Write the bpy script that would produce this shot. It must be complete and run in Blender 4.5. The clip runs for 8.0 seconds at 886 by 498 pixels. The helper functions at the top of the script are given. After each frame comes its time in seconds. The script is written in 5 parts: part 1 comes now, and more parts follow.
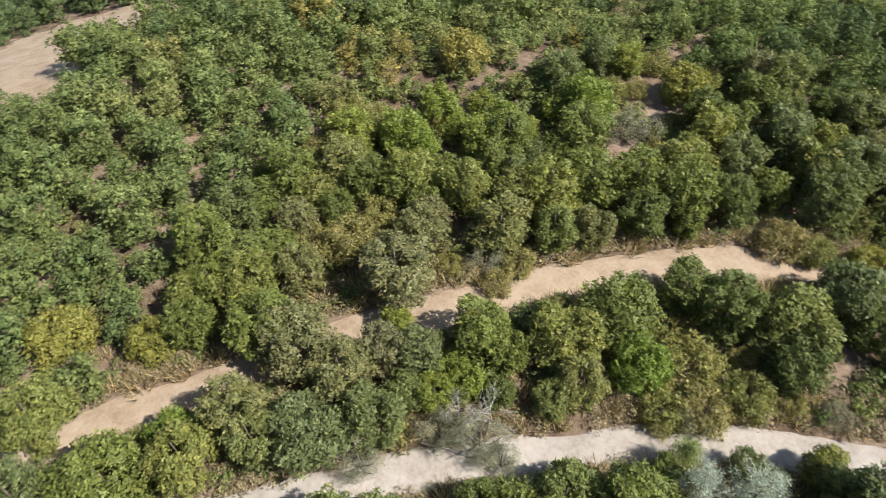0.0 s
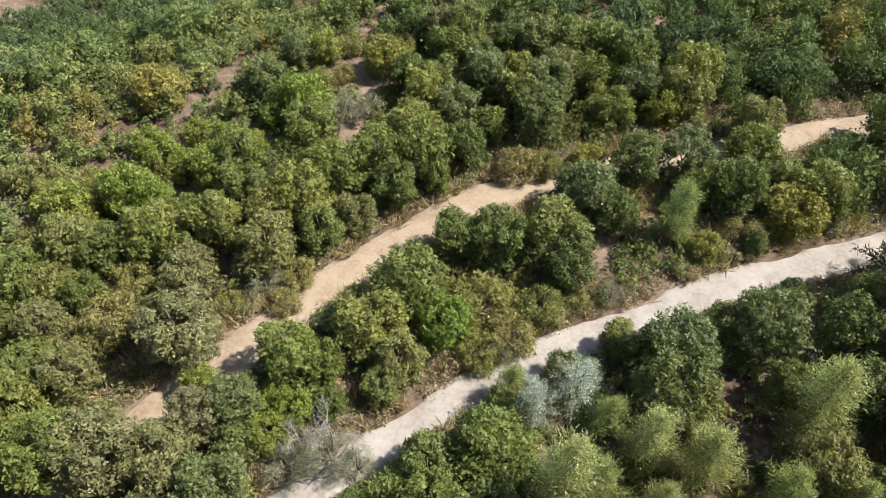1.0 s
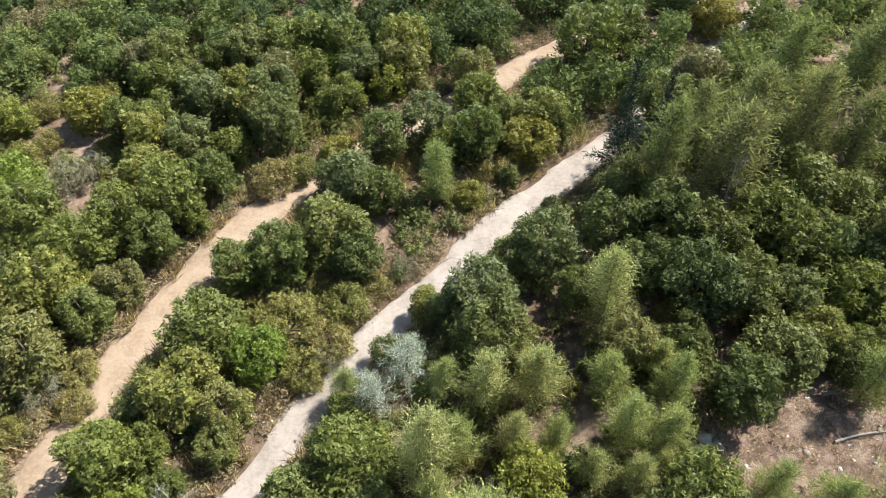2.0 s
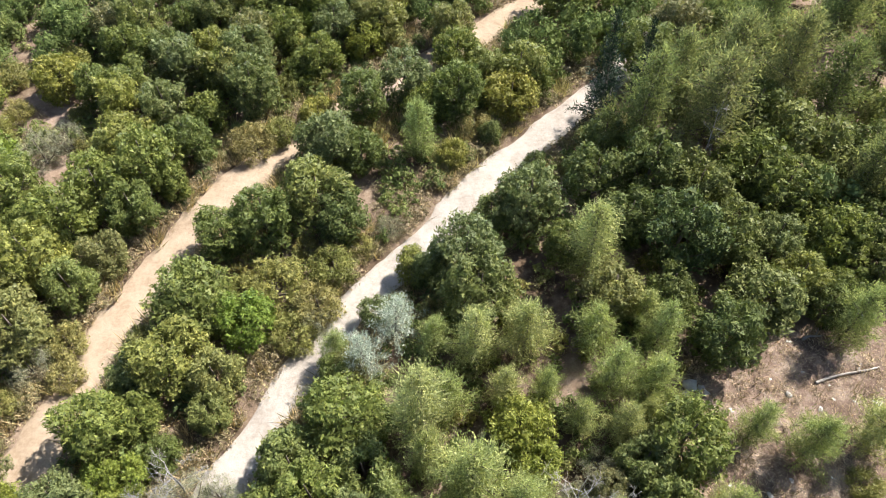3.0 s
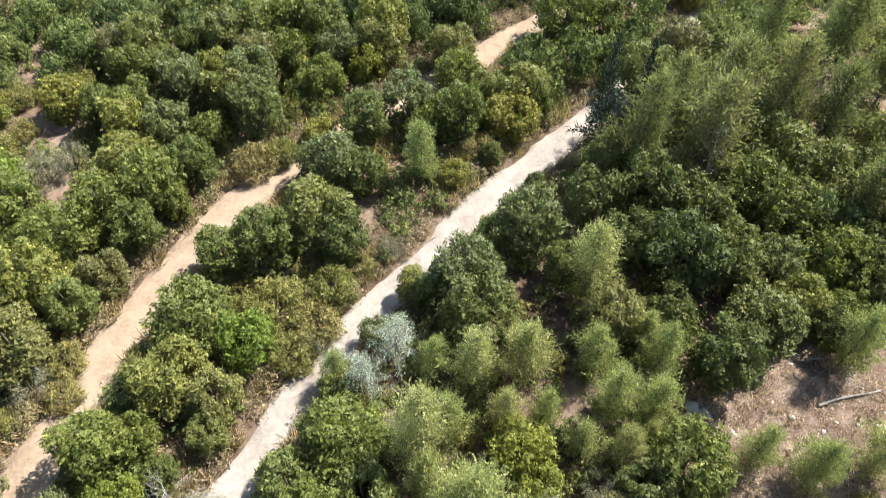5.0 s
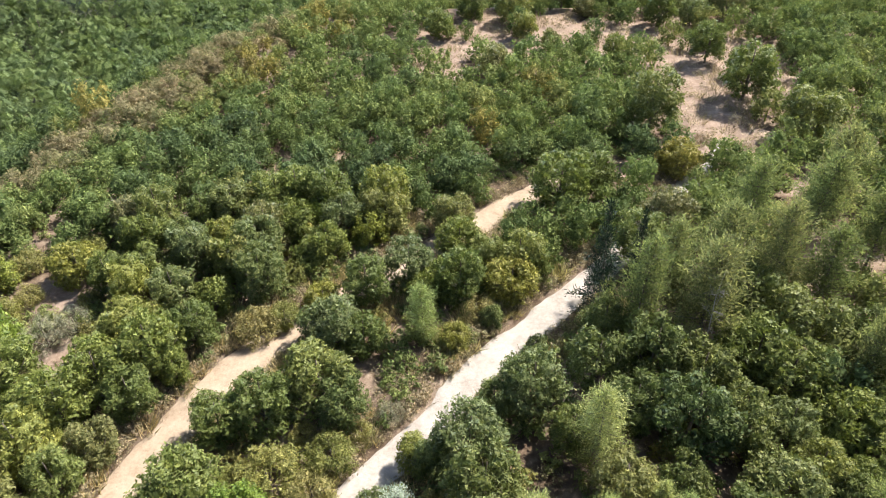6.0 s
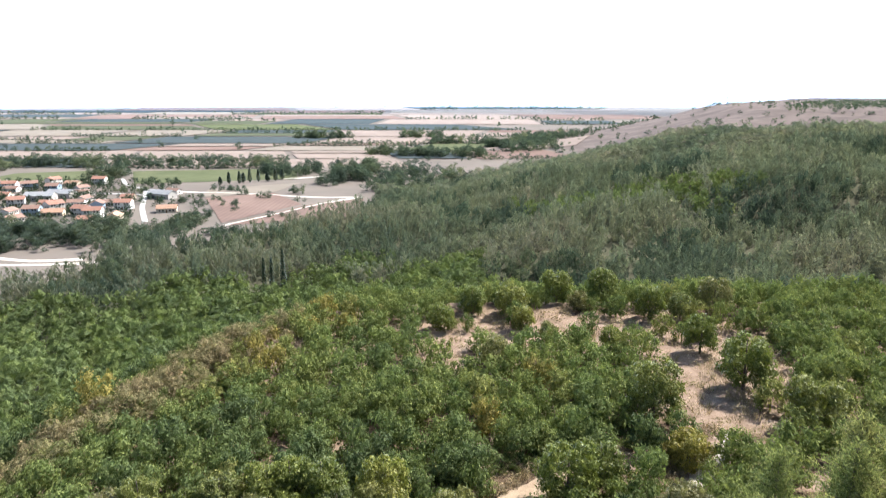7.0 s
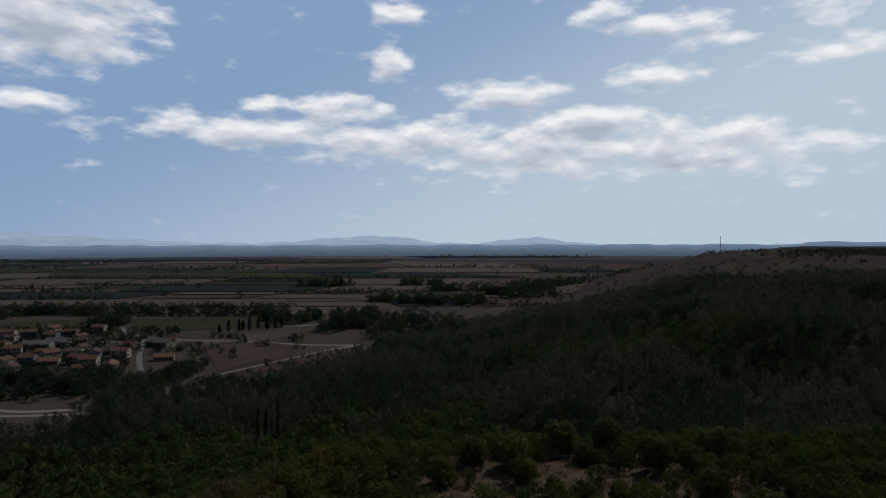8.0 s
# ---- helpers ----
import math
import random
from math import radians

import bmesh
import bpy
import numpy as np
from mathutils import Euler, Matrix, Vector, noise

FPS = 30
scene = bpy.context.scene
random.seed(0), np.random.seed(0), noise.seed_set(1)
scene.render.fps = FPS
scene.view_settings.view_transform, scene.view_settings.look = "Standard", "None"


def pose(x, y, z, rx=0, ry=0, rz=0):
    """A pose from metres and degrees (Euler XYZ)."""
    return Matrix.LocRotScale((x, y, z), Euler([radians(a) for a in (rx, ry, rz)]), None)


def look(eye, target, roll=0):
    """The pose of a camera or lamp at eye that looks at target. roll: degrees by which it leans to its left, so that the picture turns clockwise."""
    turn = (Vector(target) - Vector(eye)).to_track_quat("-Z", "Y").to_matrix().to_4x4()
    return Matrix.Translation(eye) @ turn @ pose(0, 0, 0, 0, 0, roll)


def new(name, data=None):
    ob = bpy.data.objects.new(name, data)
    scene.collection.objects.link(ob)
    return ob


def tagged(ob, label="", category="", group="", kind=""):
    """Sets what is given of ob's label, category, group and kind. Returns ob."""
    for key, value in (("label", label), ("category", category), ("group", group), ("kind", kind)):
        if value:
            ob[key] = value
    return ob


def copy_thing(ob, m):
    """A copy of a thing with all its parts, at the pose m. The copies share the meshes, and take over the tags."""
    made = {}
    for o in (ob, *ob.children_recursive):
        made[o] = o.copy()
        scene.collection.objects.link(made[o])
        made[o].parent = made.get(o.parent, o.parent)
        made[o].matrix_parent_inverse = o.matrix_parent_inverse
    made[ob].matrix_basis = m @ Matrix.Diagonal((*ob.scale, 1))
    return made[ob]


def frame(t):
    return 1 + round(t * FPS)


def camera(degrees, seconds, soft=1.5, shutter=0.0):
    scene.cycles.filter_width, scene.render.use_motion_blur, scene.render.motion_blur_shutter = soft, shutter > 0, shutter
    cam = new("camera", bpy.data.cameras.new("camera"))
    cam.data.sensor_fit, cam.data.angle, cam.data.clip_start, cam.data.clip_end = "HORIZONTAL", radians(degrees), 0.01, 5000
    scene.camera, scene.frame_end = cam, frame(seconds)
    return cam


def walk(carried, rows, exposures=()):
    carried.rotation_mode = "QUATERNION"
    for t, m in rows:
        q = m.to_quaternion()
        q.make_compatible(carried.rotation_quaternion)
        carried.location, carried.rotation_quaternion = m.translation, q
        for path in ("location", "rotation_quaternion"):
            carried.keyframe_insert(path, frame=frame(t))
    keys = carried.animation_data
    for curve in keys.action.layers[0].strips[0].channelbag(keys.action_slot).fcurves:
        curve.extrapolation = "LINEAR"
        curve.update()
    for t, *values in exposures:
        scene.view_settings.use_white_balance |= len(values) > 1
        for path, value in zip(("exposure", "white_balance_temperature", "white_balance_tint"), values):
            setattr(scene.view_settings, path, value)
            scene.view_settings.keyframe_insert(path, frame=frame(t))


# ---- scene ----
cam = camera(66.8, 8.0, 0.9, 0.1)
EYE = 40.0
# seconds, turn to the left, tilt, lean: the camera hovers and only turns
PATH = (
    (0.0, 58.12, -48.95, -0.08), (0.1, 53.41, -49.01, -0.01), (0.3, 43.93, -49.01, 0.0), (0.5, 34.45, -49.08, 0.15),
    (1.0, 29.26, -49.17, 0.0), (1.5, 24.44, -49.20, 0.34), (1.7, 15.04, -49.22, 0.6), (1.9, 4.68, -49.3, 0.63),
    (2.0, 1.65, -49.27, 0.63), (2.2, -0.46, -49.34, 0.57), (3.3, -0.35, -55.70, 0.12), (3.5, -0.35, -57.38, 0.16),
    (4.0, -0.35, -57.52, 0.15), (4.5, -0.31, -57.67, 0.06), (5.0, -0.26, -51.03, 0.32), (5.2, -0.16, -45.07, 0.20),
    (6.3, -0.13, -33.26, -0.1), (6.5, -0.06, -28.02, 0.01), (6.8, -0.03, -19.01, -0.03), (7.0, 0.01, -12.95, 0.02),
    (7.2, 0.05, -6.86, 0.0), (7.5, 0.01, -0.44, -0.12), (8.0, 0.0, -0.43, -0.12),
)
BRIGHT = 1.35
walk(cam, [(t, pose(0, 0, EYE, 90 + p, 0, y) @ pose(0, 0, 0, 0, 0, r)) for t, y, p, r in PATH],
     [(0.0, BRIGHT - 0.31), (0.5, BRIGHT - 0.22), (1.5, BRIGHT - 0.19), (2.2, BRIGHT + 0.02), (3.4, BRIGHT + 0.22), (4.8, BRIGHT + 0.22), (5.2, BRIGHT + 0.1), (6.3, BRIGHT + 0.28), (6.6, BRIGHT + 0.28), (7.05, BRIGHT - 0.02), (7.3, BRIGHT - 1.9), (7.5, BRIGHT - 3.7), (8.0, BRIGHT - 4.2)])

# ---- light ----
SUN_WAY = Vector((0.52, 0.40, 0.76)).normalized()
world = bpy.data.worlds.new("sky")
scene.world = world
world.use_nodes = True
wn = world.node_tree
sky = wn.nodes.new("ShaderNodeTexSky")
sky.sky_type = "NISHITA"
sky.sun_disc = False
sky.sun_elevation = math.asin(SUN_WAY.z)
sky.sun_rotation = math.atan2(SUN_WAY.x, SUN_WAY.y)
sky.altitude = 200
sky.air_density, sky.dust_density, sky.ozone_density = 1.0, 0.7, 1.2
wn.links.new(sky.outputs[0], wn.nodes["Background"].inputs[0])
wn.nodes["Background"].inputs[1].default_value = 0.054
sun = new("sun", bpy.data.lights.new("sun", "SUN"))
sun.data.energy, sun.data.angle, sun.data.color = 4.5, radians(0.53), (1.0, 0.95, 0.87)
sun.matrix_world = look(SUN_WAY * 100, (0, 0, 0))
tagged(sun, kind="structure")

# ---- materials ----


class Nodes:
    """A small builder for node materials."""

    def __init__(self, name):
        self.mat = bpy.data.materials.new(name)
        self.mat.use_nodes = True
        self.tree = self.mat.node_tree
        self.bsdf = self.tree.nodes["Principled BSDF"]
        self.out = self.tree.nodes["Material Output"]

    def node(self, kind, **sets):
        n = self.tree.nodes.new(kind)
        for key, value in sets.items():
            if key == "blend_type":
                n.blend_type = value
            elif key == "data_type":
                n.data_type = value
            elif key == "operation":
                n.operation = value
            elif key == "attribute_name":
                n.attribute_name = value
        return n

    def link(self, a, b):
        self.tree.links.new(a, b)

    def coords(self):
        return self.node("ShaderNodeTexCoord").outputs["Object"]

    def noise(self, vector, scale, detail=4.0, rough=0.55):
        n = self.node("ShaderNodeTexNoise")
        n.inputs["Scale"].default_value, n.inputs["Detail"].default_value, n.inputs["Roughness"].default_value = scale, detail, rough
        if vector is not None:
            self.link(vector, n.inputs["Vector"])
        return n.outputs["Fac"]

    def ramp(self, fac, stops):
        n = self.node("ShaderNodeValToRGB")
        e = n.color_ramp.elements
        while len(e) < len(stops):
            e.new(0.5)
        for i, (at, col) in enumerate(stops):
            e[i].position, e[i].color = at, (*col, 1)
        self.link(fac, n.inputs[0])
        return n.outputs[0]

    def mix(self, fac, a, b, kind="MIX"):
        n = self.node("ShaderNodeMix", data_type="RGBA", blend_type=kind)
        for slot, value in ((0, fac), (6, a), (7, b)):
            if isinstance(value, (int, float)):
                n.inputs[slot].default_value = value
            elif isinstance(value, tuple):
                n.inputs[slot].default_value = (*value, 1)
            else:
                self.link(value, n.inputs[slot])
        return n.outputs[2]

    def math(self, operation, a, b=0.0, c=0.0):
        n = self.node("ShaderNodeMath", operation=operation)
        for i, value in enumerate((a, b, c)):
            if isinstance(value, (int, float)):
                n.inputs[i].default_value = value
            else:
                self.link(value, n.inputs[i])
        return n.outputs[0]

    def bump(self, height, strength, distance):
        n = self.node("ShaderNodeBump")
        n.inputs["Strength"].default_value, n.inputs["Distance"].default_value = strength, distance
        self.link(height, n.inputs["Height"])
        self.link(n.outputs[0], self.bsdf.inputs["Normal"])

    def done(self, colour, rough=0.8, spec=0.3):
        if isinstance(colour, tuple):
            self.bsdf.inputs["Base Color"].default_value = (*colour, 1)
        else:
            self.link(colour, self.bsdf.inputs["Base Color"])
        self.bsdf.inputs["Roughness"].default_value = rough
        self.bsdf.inputs["Specular IOR Level"].default_value = spec
        return self.mat


def leaf_material(name, stops, by="object", glow=0.29, rough=0.5, gloss=0.2, uneven=1.0, leaflet=0.0, fill=0.5):
    n = Nodes(name)
    if by == "object":
        pick = n.node("ShaderNodeObjectInfo").outputs["Random"]
    else:
        pick = n.node("ShaderNodeAttribute", attribute_name="tint").outputs["Fac"]
    tone = n.ramp(pick, stops)
    island = n.node("ShaderNodeNewGeometry").outputs["Random Per Island"]
    vary = n.ramp(island, tuple((at, tuple(1 + (k - 1) * uneven for k in c)) for at, c in ((0.0, (0.42, 0.46, 0.40)), (0.5, (0.92, 0.95, 0.9)), (1.0, (1.75, 1.62, 1.45)))))
    tone = n.mix(1.0, tone, vary, "MULTIPLY")
    if leaflet:
        # the card is a spray of leaflets with gaps between them
        dots = n.node("ShaderNodeTexVoronoi")
        dots.inputs["Scale"].default_value = 1 / leaflet
        n.link(n.coords(), dots.inputs["Vector"])
        each = n.node("ShaderNodeSeparateXYZ")
        n.link(dots.outputs["Color"], each.inputs[0])
        tone = n.mix(1.0, tone, n.ramp(each.outputs[0], ((0.0, (0.66, 0.68, 0.66)), (0.6, (0.98, 0.98, 0.96)), (1.0, (1.38, 1.34, 1.3)))), "MULTIPLY")
    n.done(tone, rough, gloss)
    thin = n.node("ShaderNodeBsdfTranslucent")
    n.link(n.mix(1.0, tone, (1.22, 1.28, 0.85), "MULTIPLY"), thin.inputs[0])
    both = n.node("ShaderNodeMixShader")
    both.inputs[0].default_value = glow
    n.link(n.bsdf.outputs[0], both.inputs[1])
    n.link(thin.outputs[0], both.inputs[2])
    if leaflet:
        gap = n.node("ShaderNodeBsdfTransparent")
        cut = n.node("ShaderNodeMixShader")
        n.link(n.math("LESS_THAN", dots.outputs["Distance"], fill), cut.inputs[0])
        n.link(gap.outputs[0], cut.inputs[1])
        n.link(both.outputs[0], cut.inputs[2])
        both = cut
    n.link(both.outputs[0], n.out.inputs[0])
    return n.mat


OAK_STOPS = ((0, (0.113, 0.139, 0.044)), (0.3, (0.165, 0.188, 0.051)), (0.55, (0.136, 0.159, 0.070)), (0.8, (0.204, 0.212, 0.057)), (1, (0.174, 0.167, 0.089)))
WOOD_STOPS = ((0, (0.092, 0.123, 0.061)), (0.35, (0.133, 0.169, 0.064)), (0.7, (0.168, 0.196, 0.074)), (0.92, (0.199, 0.202, 0.080)), (0.98, (0.230, 0.196, 0.068)), (1, (0.234, 0.201, 0.070)))
# haze over the distant woods is put into these greyer, bluer leaf tones
HAZY_WOOD_STOPS = ((0, (0.077, 0.095, 0.084)), (0.3, (0.107, 0.128, 0.109)), (0.5, (0.139, 0.151, 0.123)), (0.75, (0.155, 0.158, 0.137)), (1, (0.176, 0.162, 0.151)))
M_OAK = leaf_material("oak_leaves", OAK_STOPS, uneven=0.5, rough=0.5, gloss=0.15, leaflet=0.112, fill=0.56)
M_LIME = leaf_material("pale_green_leaves", ((0.0, (0.150, 0.205, 0.040)), (0.5, (0.175, 0.218, 0.044)), (1.0, (0.208, 0.222, 0.050))), uneven=0.5, leaflet=0.125, fill=0.55)
# the dense grove's deep shade is put into this darker oak leaf colour
M_SHADED_OAK = leaf_material("shaded_oak_leaves", ((0.0, (0.088, 0.114, 0.044)), (0.5, (0.114, 0.138, 0.050)), (1.0, (0.150, 0.158, 0.056))), rough=0.5, gloss=0.12, uneven=0.5, leaflet=0.125, fill=0.55)
M_GOLD = leaf_material("yellowing_leaves", ((0.0, (0.215, 0.215, 0.055)), (0.5, (0.245, 0.230, 0.060)), (1.0, (0.270, 0.218, 0.072))), uneven=0.5, leaflet=0.125, fill=0.55)
M_GREY = leaf_material("grey_green_twigs", ((0.0, (0.230, 0.235, 0.165)), (1.0, (0.270, 0.265, 0.190))), uneven=0.5, leaflet=0.06, fill=0.36)
M_OLIVE = leaf_material("shrub_leaves", ((0.0, (0.190, 0.200, 0.066)), (0.5, (0.232, 0.222, 0.074)), (1.0, (0.262, 0.222, 0.098))), uneven=0.45, leaflet=0.11, fill=0.50)
M_PINE = leaf_material("pine_needles", ((0.0, (0.250, 0.288, 0.126)), (0.5, (0.305, 0.332, 0.144)), (1.0, (0.345, 0.348, 0.170))), glow=0.42, rough=0.7, uneven=0.6, gloss=0.08, leaflet=0.10, fill=0.50)
M_OLD_PINE = leaf_material("old_pine_needles", ((0.0, (0.136, 0.160, 0.074)), (0.5, (0.164, 0.182, 0.084)), (1.0, (0.196, 0.198, 0.100))), glow=0.5, rough=0.7, uneven=0.5, gloss=0.06, leaflet=0.14, fill=0.54)
M_SILVER = leaf_material("silver_needles", ((0.0, (0.38, 0.42, 0.385)), (1.0, (0.44, 0.48, 0.44))), rough=0.6, uneven=0.6, leaflet=0.09, fill=0.52)
M_FIR = leaf_material("dark_needles", ((0.0, (0.024, 0.042, 0.026)), (1.0, (0.030, 0.050, 0.030))), glow=0.1)
M_WOODS = leaf_material("wood_leaves", WOOD_STOPS, "tint", rough=0.8, gloss=0.06, uneven=0.5, leaflet=0.2, fill=0.56)
M_SCRUB = leaf_material("scrub_leaves", WOOD_STOPS, "tint", rough=0.7, gloss=0.06, uneven=0.5, leaflet=0.125, fill=0.55)
M_HAZY_WOOD = leaf_material("hazy_wood_leaves", HAZY_WOOD_STOPS, "tint", glow=0.45, rough=0.9, gloss=0.0, uneven=0.35, leaflet=0.4)
# the bluish grey of distance haze is mixed into these leaf tones
M_VALLEY = leaf_material("grove_leaves", ((0.0, (0.050, 0.068, 0.066)), (0.5, (0.066, 0.088, 0.076)), (1.0, (0.104, 0.120, 0.084))), "tint", glow=0.45, rough=0.9, gloss=0.0, uneven=0.4, leaflet=0.45)
M_COPSE = leaf_material("copse_leaves", ((0.0, (0.034, 0.050, 0.040)), (1.0, (0.056, 0.074, 0.054))), "tint", glow=0.45, rough=0.9, gloss=0.0, uneven=0.4, leaflet=0.45)
M_BRUSH = leaf_material("dry_brush", ((0.0, (0.22, 0.17, 0.12)), (0.5, (0.31, 0.25, 0.17)), (0.8, (0.20, 0.19, 0.09)), (1.0, (0.38, 0.31, 0.22))), "tint", 0.2, 0.8, uneven=0.6, leaflet=0.09, fill=0.52)
M_RUST = leaf_material("rust_leaves", ((0.0, (0.170, 0.166, 0.088)), (0.55, (0.222, 0.194, 0.118)), (1.0, (0.270, 0.206, 0.140))), "tint", 0.25, 0.8, gloss=0.0, uneven=0.5, leaflet=0.1)
M_WISP = leaf_material("tan_stems", ((0.0, (0.34, 0.27, 0.165)), (0.5, (0.45, 0.365, 0.235)), (0.8, (0.32, 0.29, 0.13)), (1.0, (0.50, 0.41, 0.28))), "tint", 0.3, 0.8)
M_STRAW = leaf_material("straw", ((0.0, (0.50, 0.40, 0.32)), (0.5, (0.60, 0.50, 0.41)), (1.0, (0.42, 0.32, 0.26))), "tint", 0.15, 0.8)


def bark_material(name, dark, light):
    n = Nodes(name)
    v = n.coords()
    f = n.noise(v, 9.0, 6)
    n.bump(f, 0.6, 0.03)
    return n.done(n.ramp(f, ((0.3, dark), (0.7, light))), 0.9, 0.2)


M_BARK = bark_material("bark", (0.07, 0.055, 0.045), (0.17, 0.14, 0.115))
M_DEAD = bark_material("bleached_wood", (0.20, 0.18, 0.165), (0.40, 0.375, 0.35))


def ground_material():
    n = Nodes("hill_earth")
    v = n.coords()
    coarse, fine, tiny = n.noise(v, 0.11, 5), n.noise(v, 1.4, 6, 0.65), n.noise(v, 14.0, 4, 0.7)
    litter = n.ramp(fine, ((0.28, (0.050, 0.034, 0.024)), (0.5, (0.115, 0.078, 0.055)), (0.72, (0.22, 0.165, 0.118))))
    dry = n.ramp(fine, ((0.25, (0.15, 0.104, 0.078)), (0.5, (0.27, 0.20, 0.152)), (0.75, (0.39, 0.31, 0.245))))
    c = n.mix(n.ramp(coarse, ((0.42, (0, 0, 0)), (0.58, (1, 1, 1)))), litter, dry)
    c = n.mix(n.ramp(tiny, ((0.3, (0.55, 0.55, 0.55)), (0.7, (0, 0, 0)))), c, (0.10, 0.075, 0.05), "MIX")
    n.bump(n.math("ADD", fine, n.math("MULTIPLY", tiny, 0.4)), 0.9, 0.12)
    return n.done(c, 1.0, 0.02)


def track_material(name, low, mid, high):
    n = Nodes(name)
    v = n.coords()
    big, fine, tiny = n.noise(v, 0.5, 4), n.noise(v, 3.2, 6, 0.65), n.noise(v, 26.0, 3, 0.7)
    c = n.ramp(n.math("ADD", n.math("MULTIPLY", big, 0.55), n.math("MULTIPLY", fine, 0.45)), ((0.34, low), (0.5, mid), (0.66, high)))
    c = n.mix(n.ramp(tiny, ((0.30, (0.5, 0.5, 0.5)), (0.46, (0, 0, 0)))), c, low)
    n.bump(n.math("ADD", fine, n.math("MULTIPLY", tiny, 0.5)), 0.7, 0.06)
    return n.done(c, 1.0, 0.02)


def plain_material(name, a, b, scale=0.05, rows=0.0):
    n = Nodes(name)
    v = n.coords()
    f = n.noise(v, scale, 5, 0.6)
    c = n.ramp(f, ((0.3, a), (0.7, b)))
    if rows:
        w = n.node("ShaderNodeTexWave")
        w.inputs["Scale"].default_value, w.inputs["Distortion"].default_value = rows, 0.6
        n.link(v, w.inputs["Vector"])
        c = n.mix(n.math("MULTIPLY", w.outputs["Fac"], 0.35), c, tuple(0.8 * k for k in a))
    n.bump(f, 0.4, 0.3)
    return n.done(c, 1.0, 0.0)


M_EARTH = ground_material()
M_TRACK_CREAM = track_material("cream_dirt", (0.235, 0.172, 0.120), (0.325, 0.252, 0.184), (0.385, 0.312, 0.238))
M_TRACK_WHITE = track_material("white_gravel", (0.245, 0.208, 0.178), (0.345, 0.308, 0.274), (0.405, 0.368, 0.334))
M_DRY_GRASS = track_material("dry_grass_earth", (0.060, 0.040, 0.030), (0.185, 0.132, 0.106), (0.37, 0.30, 0.25))
M_CLEARING = track_material("bare_clearing", (0.160, 0.110, 0.082), (0.250, 0.184, 0.142), (0.350, 0.272, 0.216))
M_ASPHALT = plain_material("worn_asphalt", (0.33, 0.325, 0.32), (0.41, 0.405, 0.395), 0.3)
M_LANE = plain_material("chalky_lane", (0.46, 0.43, 0.39), (0.57, 0.535, 0.49), 0.2)
FIELD_MATS = [
    plain_material("stubble", (0.205, 0.168, 0.150), (0.265, 0.218, 0.192), 0.02),
    plain_material("ploughed_soil", (0.160, 0.115, 0.102), (0.220, 0.160, 0.142), 0.02, 0.08),
    plain_material("vineyard", (0.080, 0.092, 0.066), (0.112, 0.120, 0.080), 0.03, 0.12),
    plain_material("dark_orchard", (0.056, 0.071, 0.078), (0.080, 0.096, 0.100), 0.04, 0.10),
    plain_material("pale_pasture", (0.180, 0.160, 0.138), (0.235, 0.206, 0.176), 0.02),
    plain_material("green_crop", (0.088, 0.104, 0.060), (0.128, 0.138, 0.082), 0.03, 0.1),
]
M_HILL = plain_material("scrubby_hill", (0.110, 0.094, 0.088), (0.180, 0.148, 0.140), 0.03)
M_FLOOR = plain_material("wood_floor", (0.060, 0.064, 0.044), (0.105, 0.102, 0.072), 0.08)
M_PLAIN = plain_material("plain_soil", (0.140, 0.124, 0.114), (0.190, 0.166, 0.150), 0.01)
M_PLASTER = [plain_material("white_plaster", (0.62, 0.60, 0.57), (0.74, 0.72, 0.69), 0.6),
             plain_material("cream_plaster", (0.54, 0.47, 0.37), (0.63, 0.56, 0.45), 0.6),
             plain_material("pale_blue_plaster", (0.24, 0.32, 0.40), (0.30, 0.38, 0.46), 0.6),
             plain_material("grey_plaster", (0.40, 0.385, 0.37), (0.50, 0.48, 0.46), 0.6)]
M_TILES = [plain_material("red_roof_tiles", (0.30, 0.170, 0.135), (0.39, 0.23, 0.185), 0.8, 1.5),
           plain_material("orange_roof_tiles", (0.37, 0.235, 0.175), (0.46, 0.31, 0.235), 0.8, 1.5),
           plain_material("weathered_roof_tiles", (0.24, 0.160, 0.135), (0.33, 0.225, 0.19), 0.8, 1.5),
           plain_material("grey_sheet_roof", (0.27, 0.285, 0.31), (0.36, 0.375, 0.40), 0.5)]
M_GLASS = Nodes("dark_window_glass").done((0.03, 0.035, 0.04), 0.15, 0.5)
M_DOOR = plain_material("brown_door", (0.12, 0.07, 0.045), (0.18, 0.11, 0.07), 2.0)
M_STEEL = Nodes("galvanised_steel").done((0.30, 0.30, 0.31), 0.5, 0.5)
M_STONE = track_material("pale_limestone", (0.36, 0.34, 0.32), (0.52, 0.50, 0.48), (0.66, 0.65, 0.63))

# ---- the lie of the land ----


def ease(a, b, t):
    t = np.clip((t - a) / (b - a), 0, 1)
    return t * t * (3 - 2 * t)


def wavy(x, y, size):
    """Smooth uneven ground, about -1 to 1."""
    k = 2 * math.pi / size
    return (np.sin(k * x + 1.3 * np.sin(k * 0.7 * y)) + np.sin(k * 0.83 * y + 1.1 * np.sin(k * 0.6 * x + 2)) + np.sin(k * 0.57 * (x - y) + 4)) / 3


def outside(x, y):
    """Metres past the brow of the hill top."""
    left, front = -60.0 + 13 * ease(10, 60, y) - x, y - 127.0
    corner = ((x + 47) * -47 + (y - 84) * 22) / 51.9
    return np.maximum(11 * np.log(np.exp(np.clip(left / 11, -30, 60)) + np.exp(np.clip(corner / 11, -30, 60)) + np.exp(np.clip(front / 11, -30, 60))), 0)


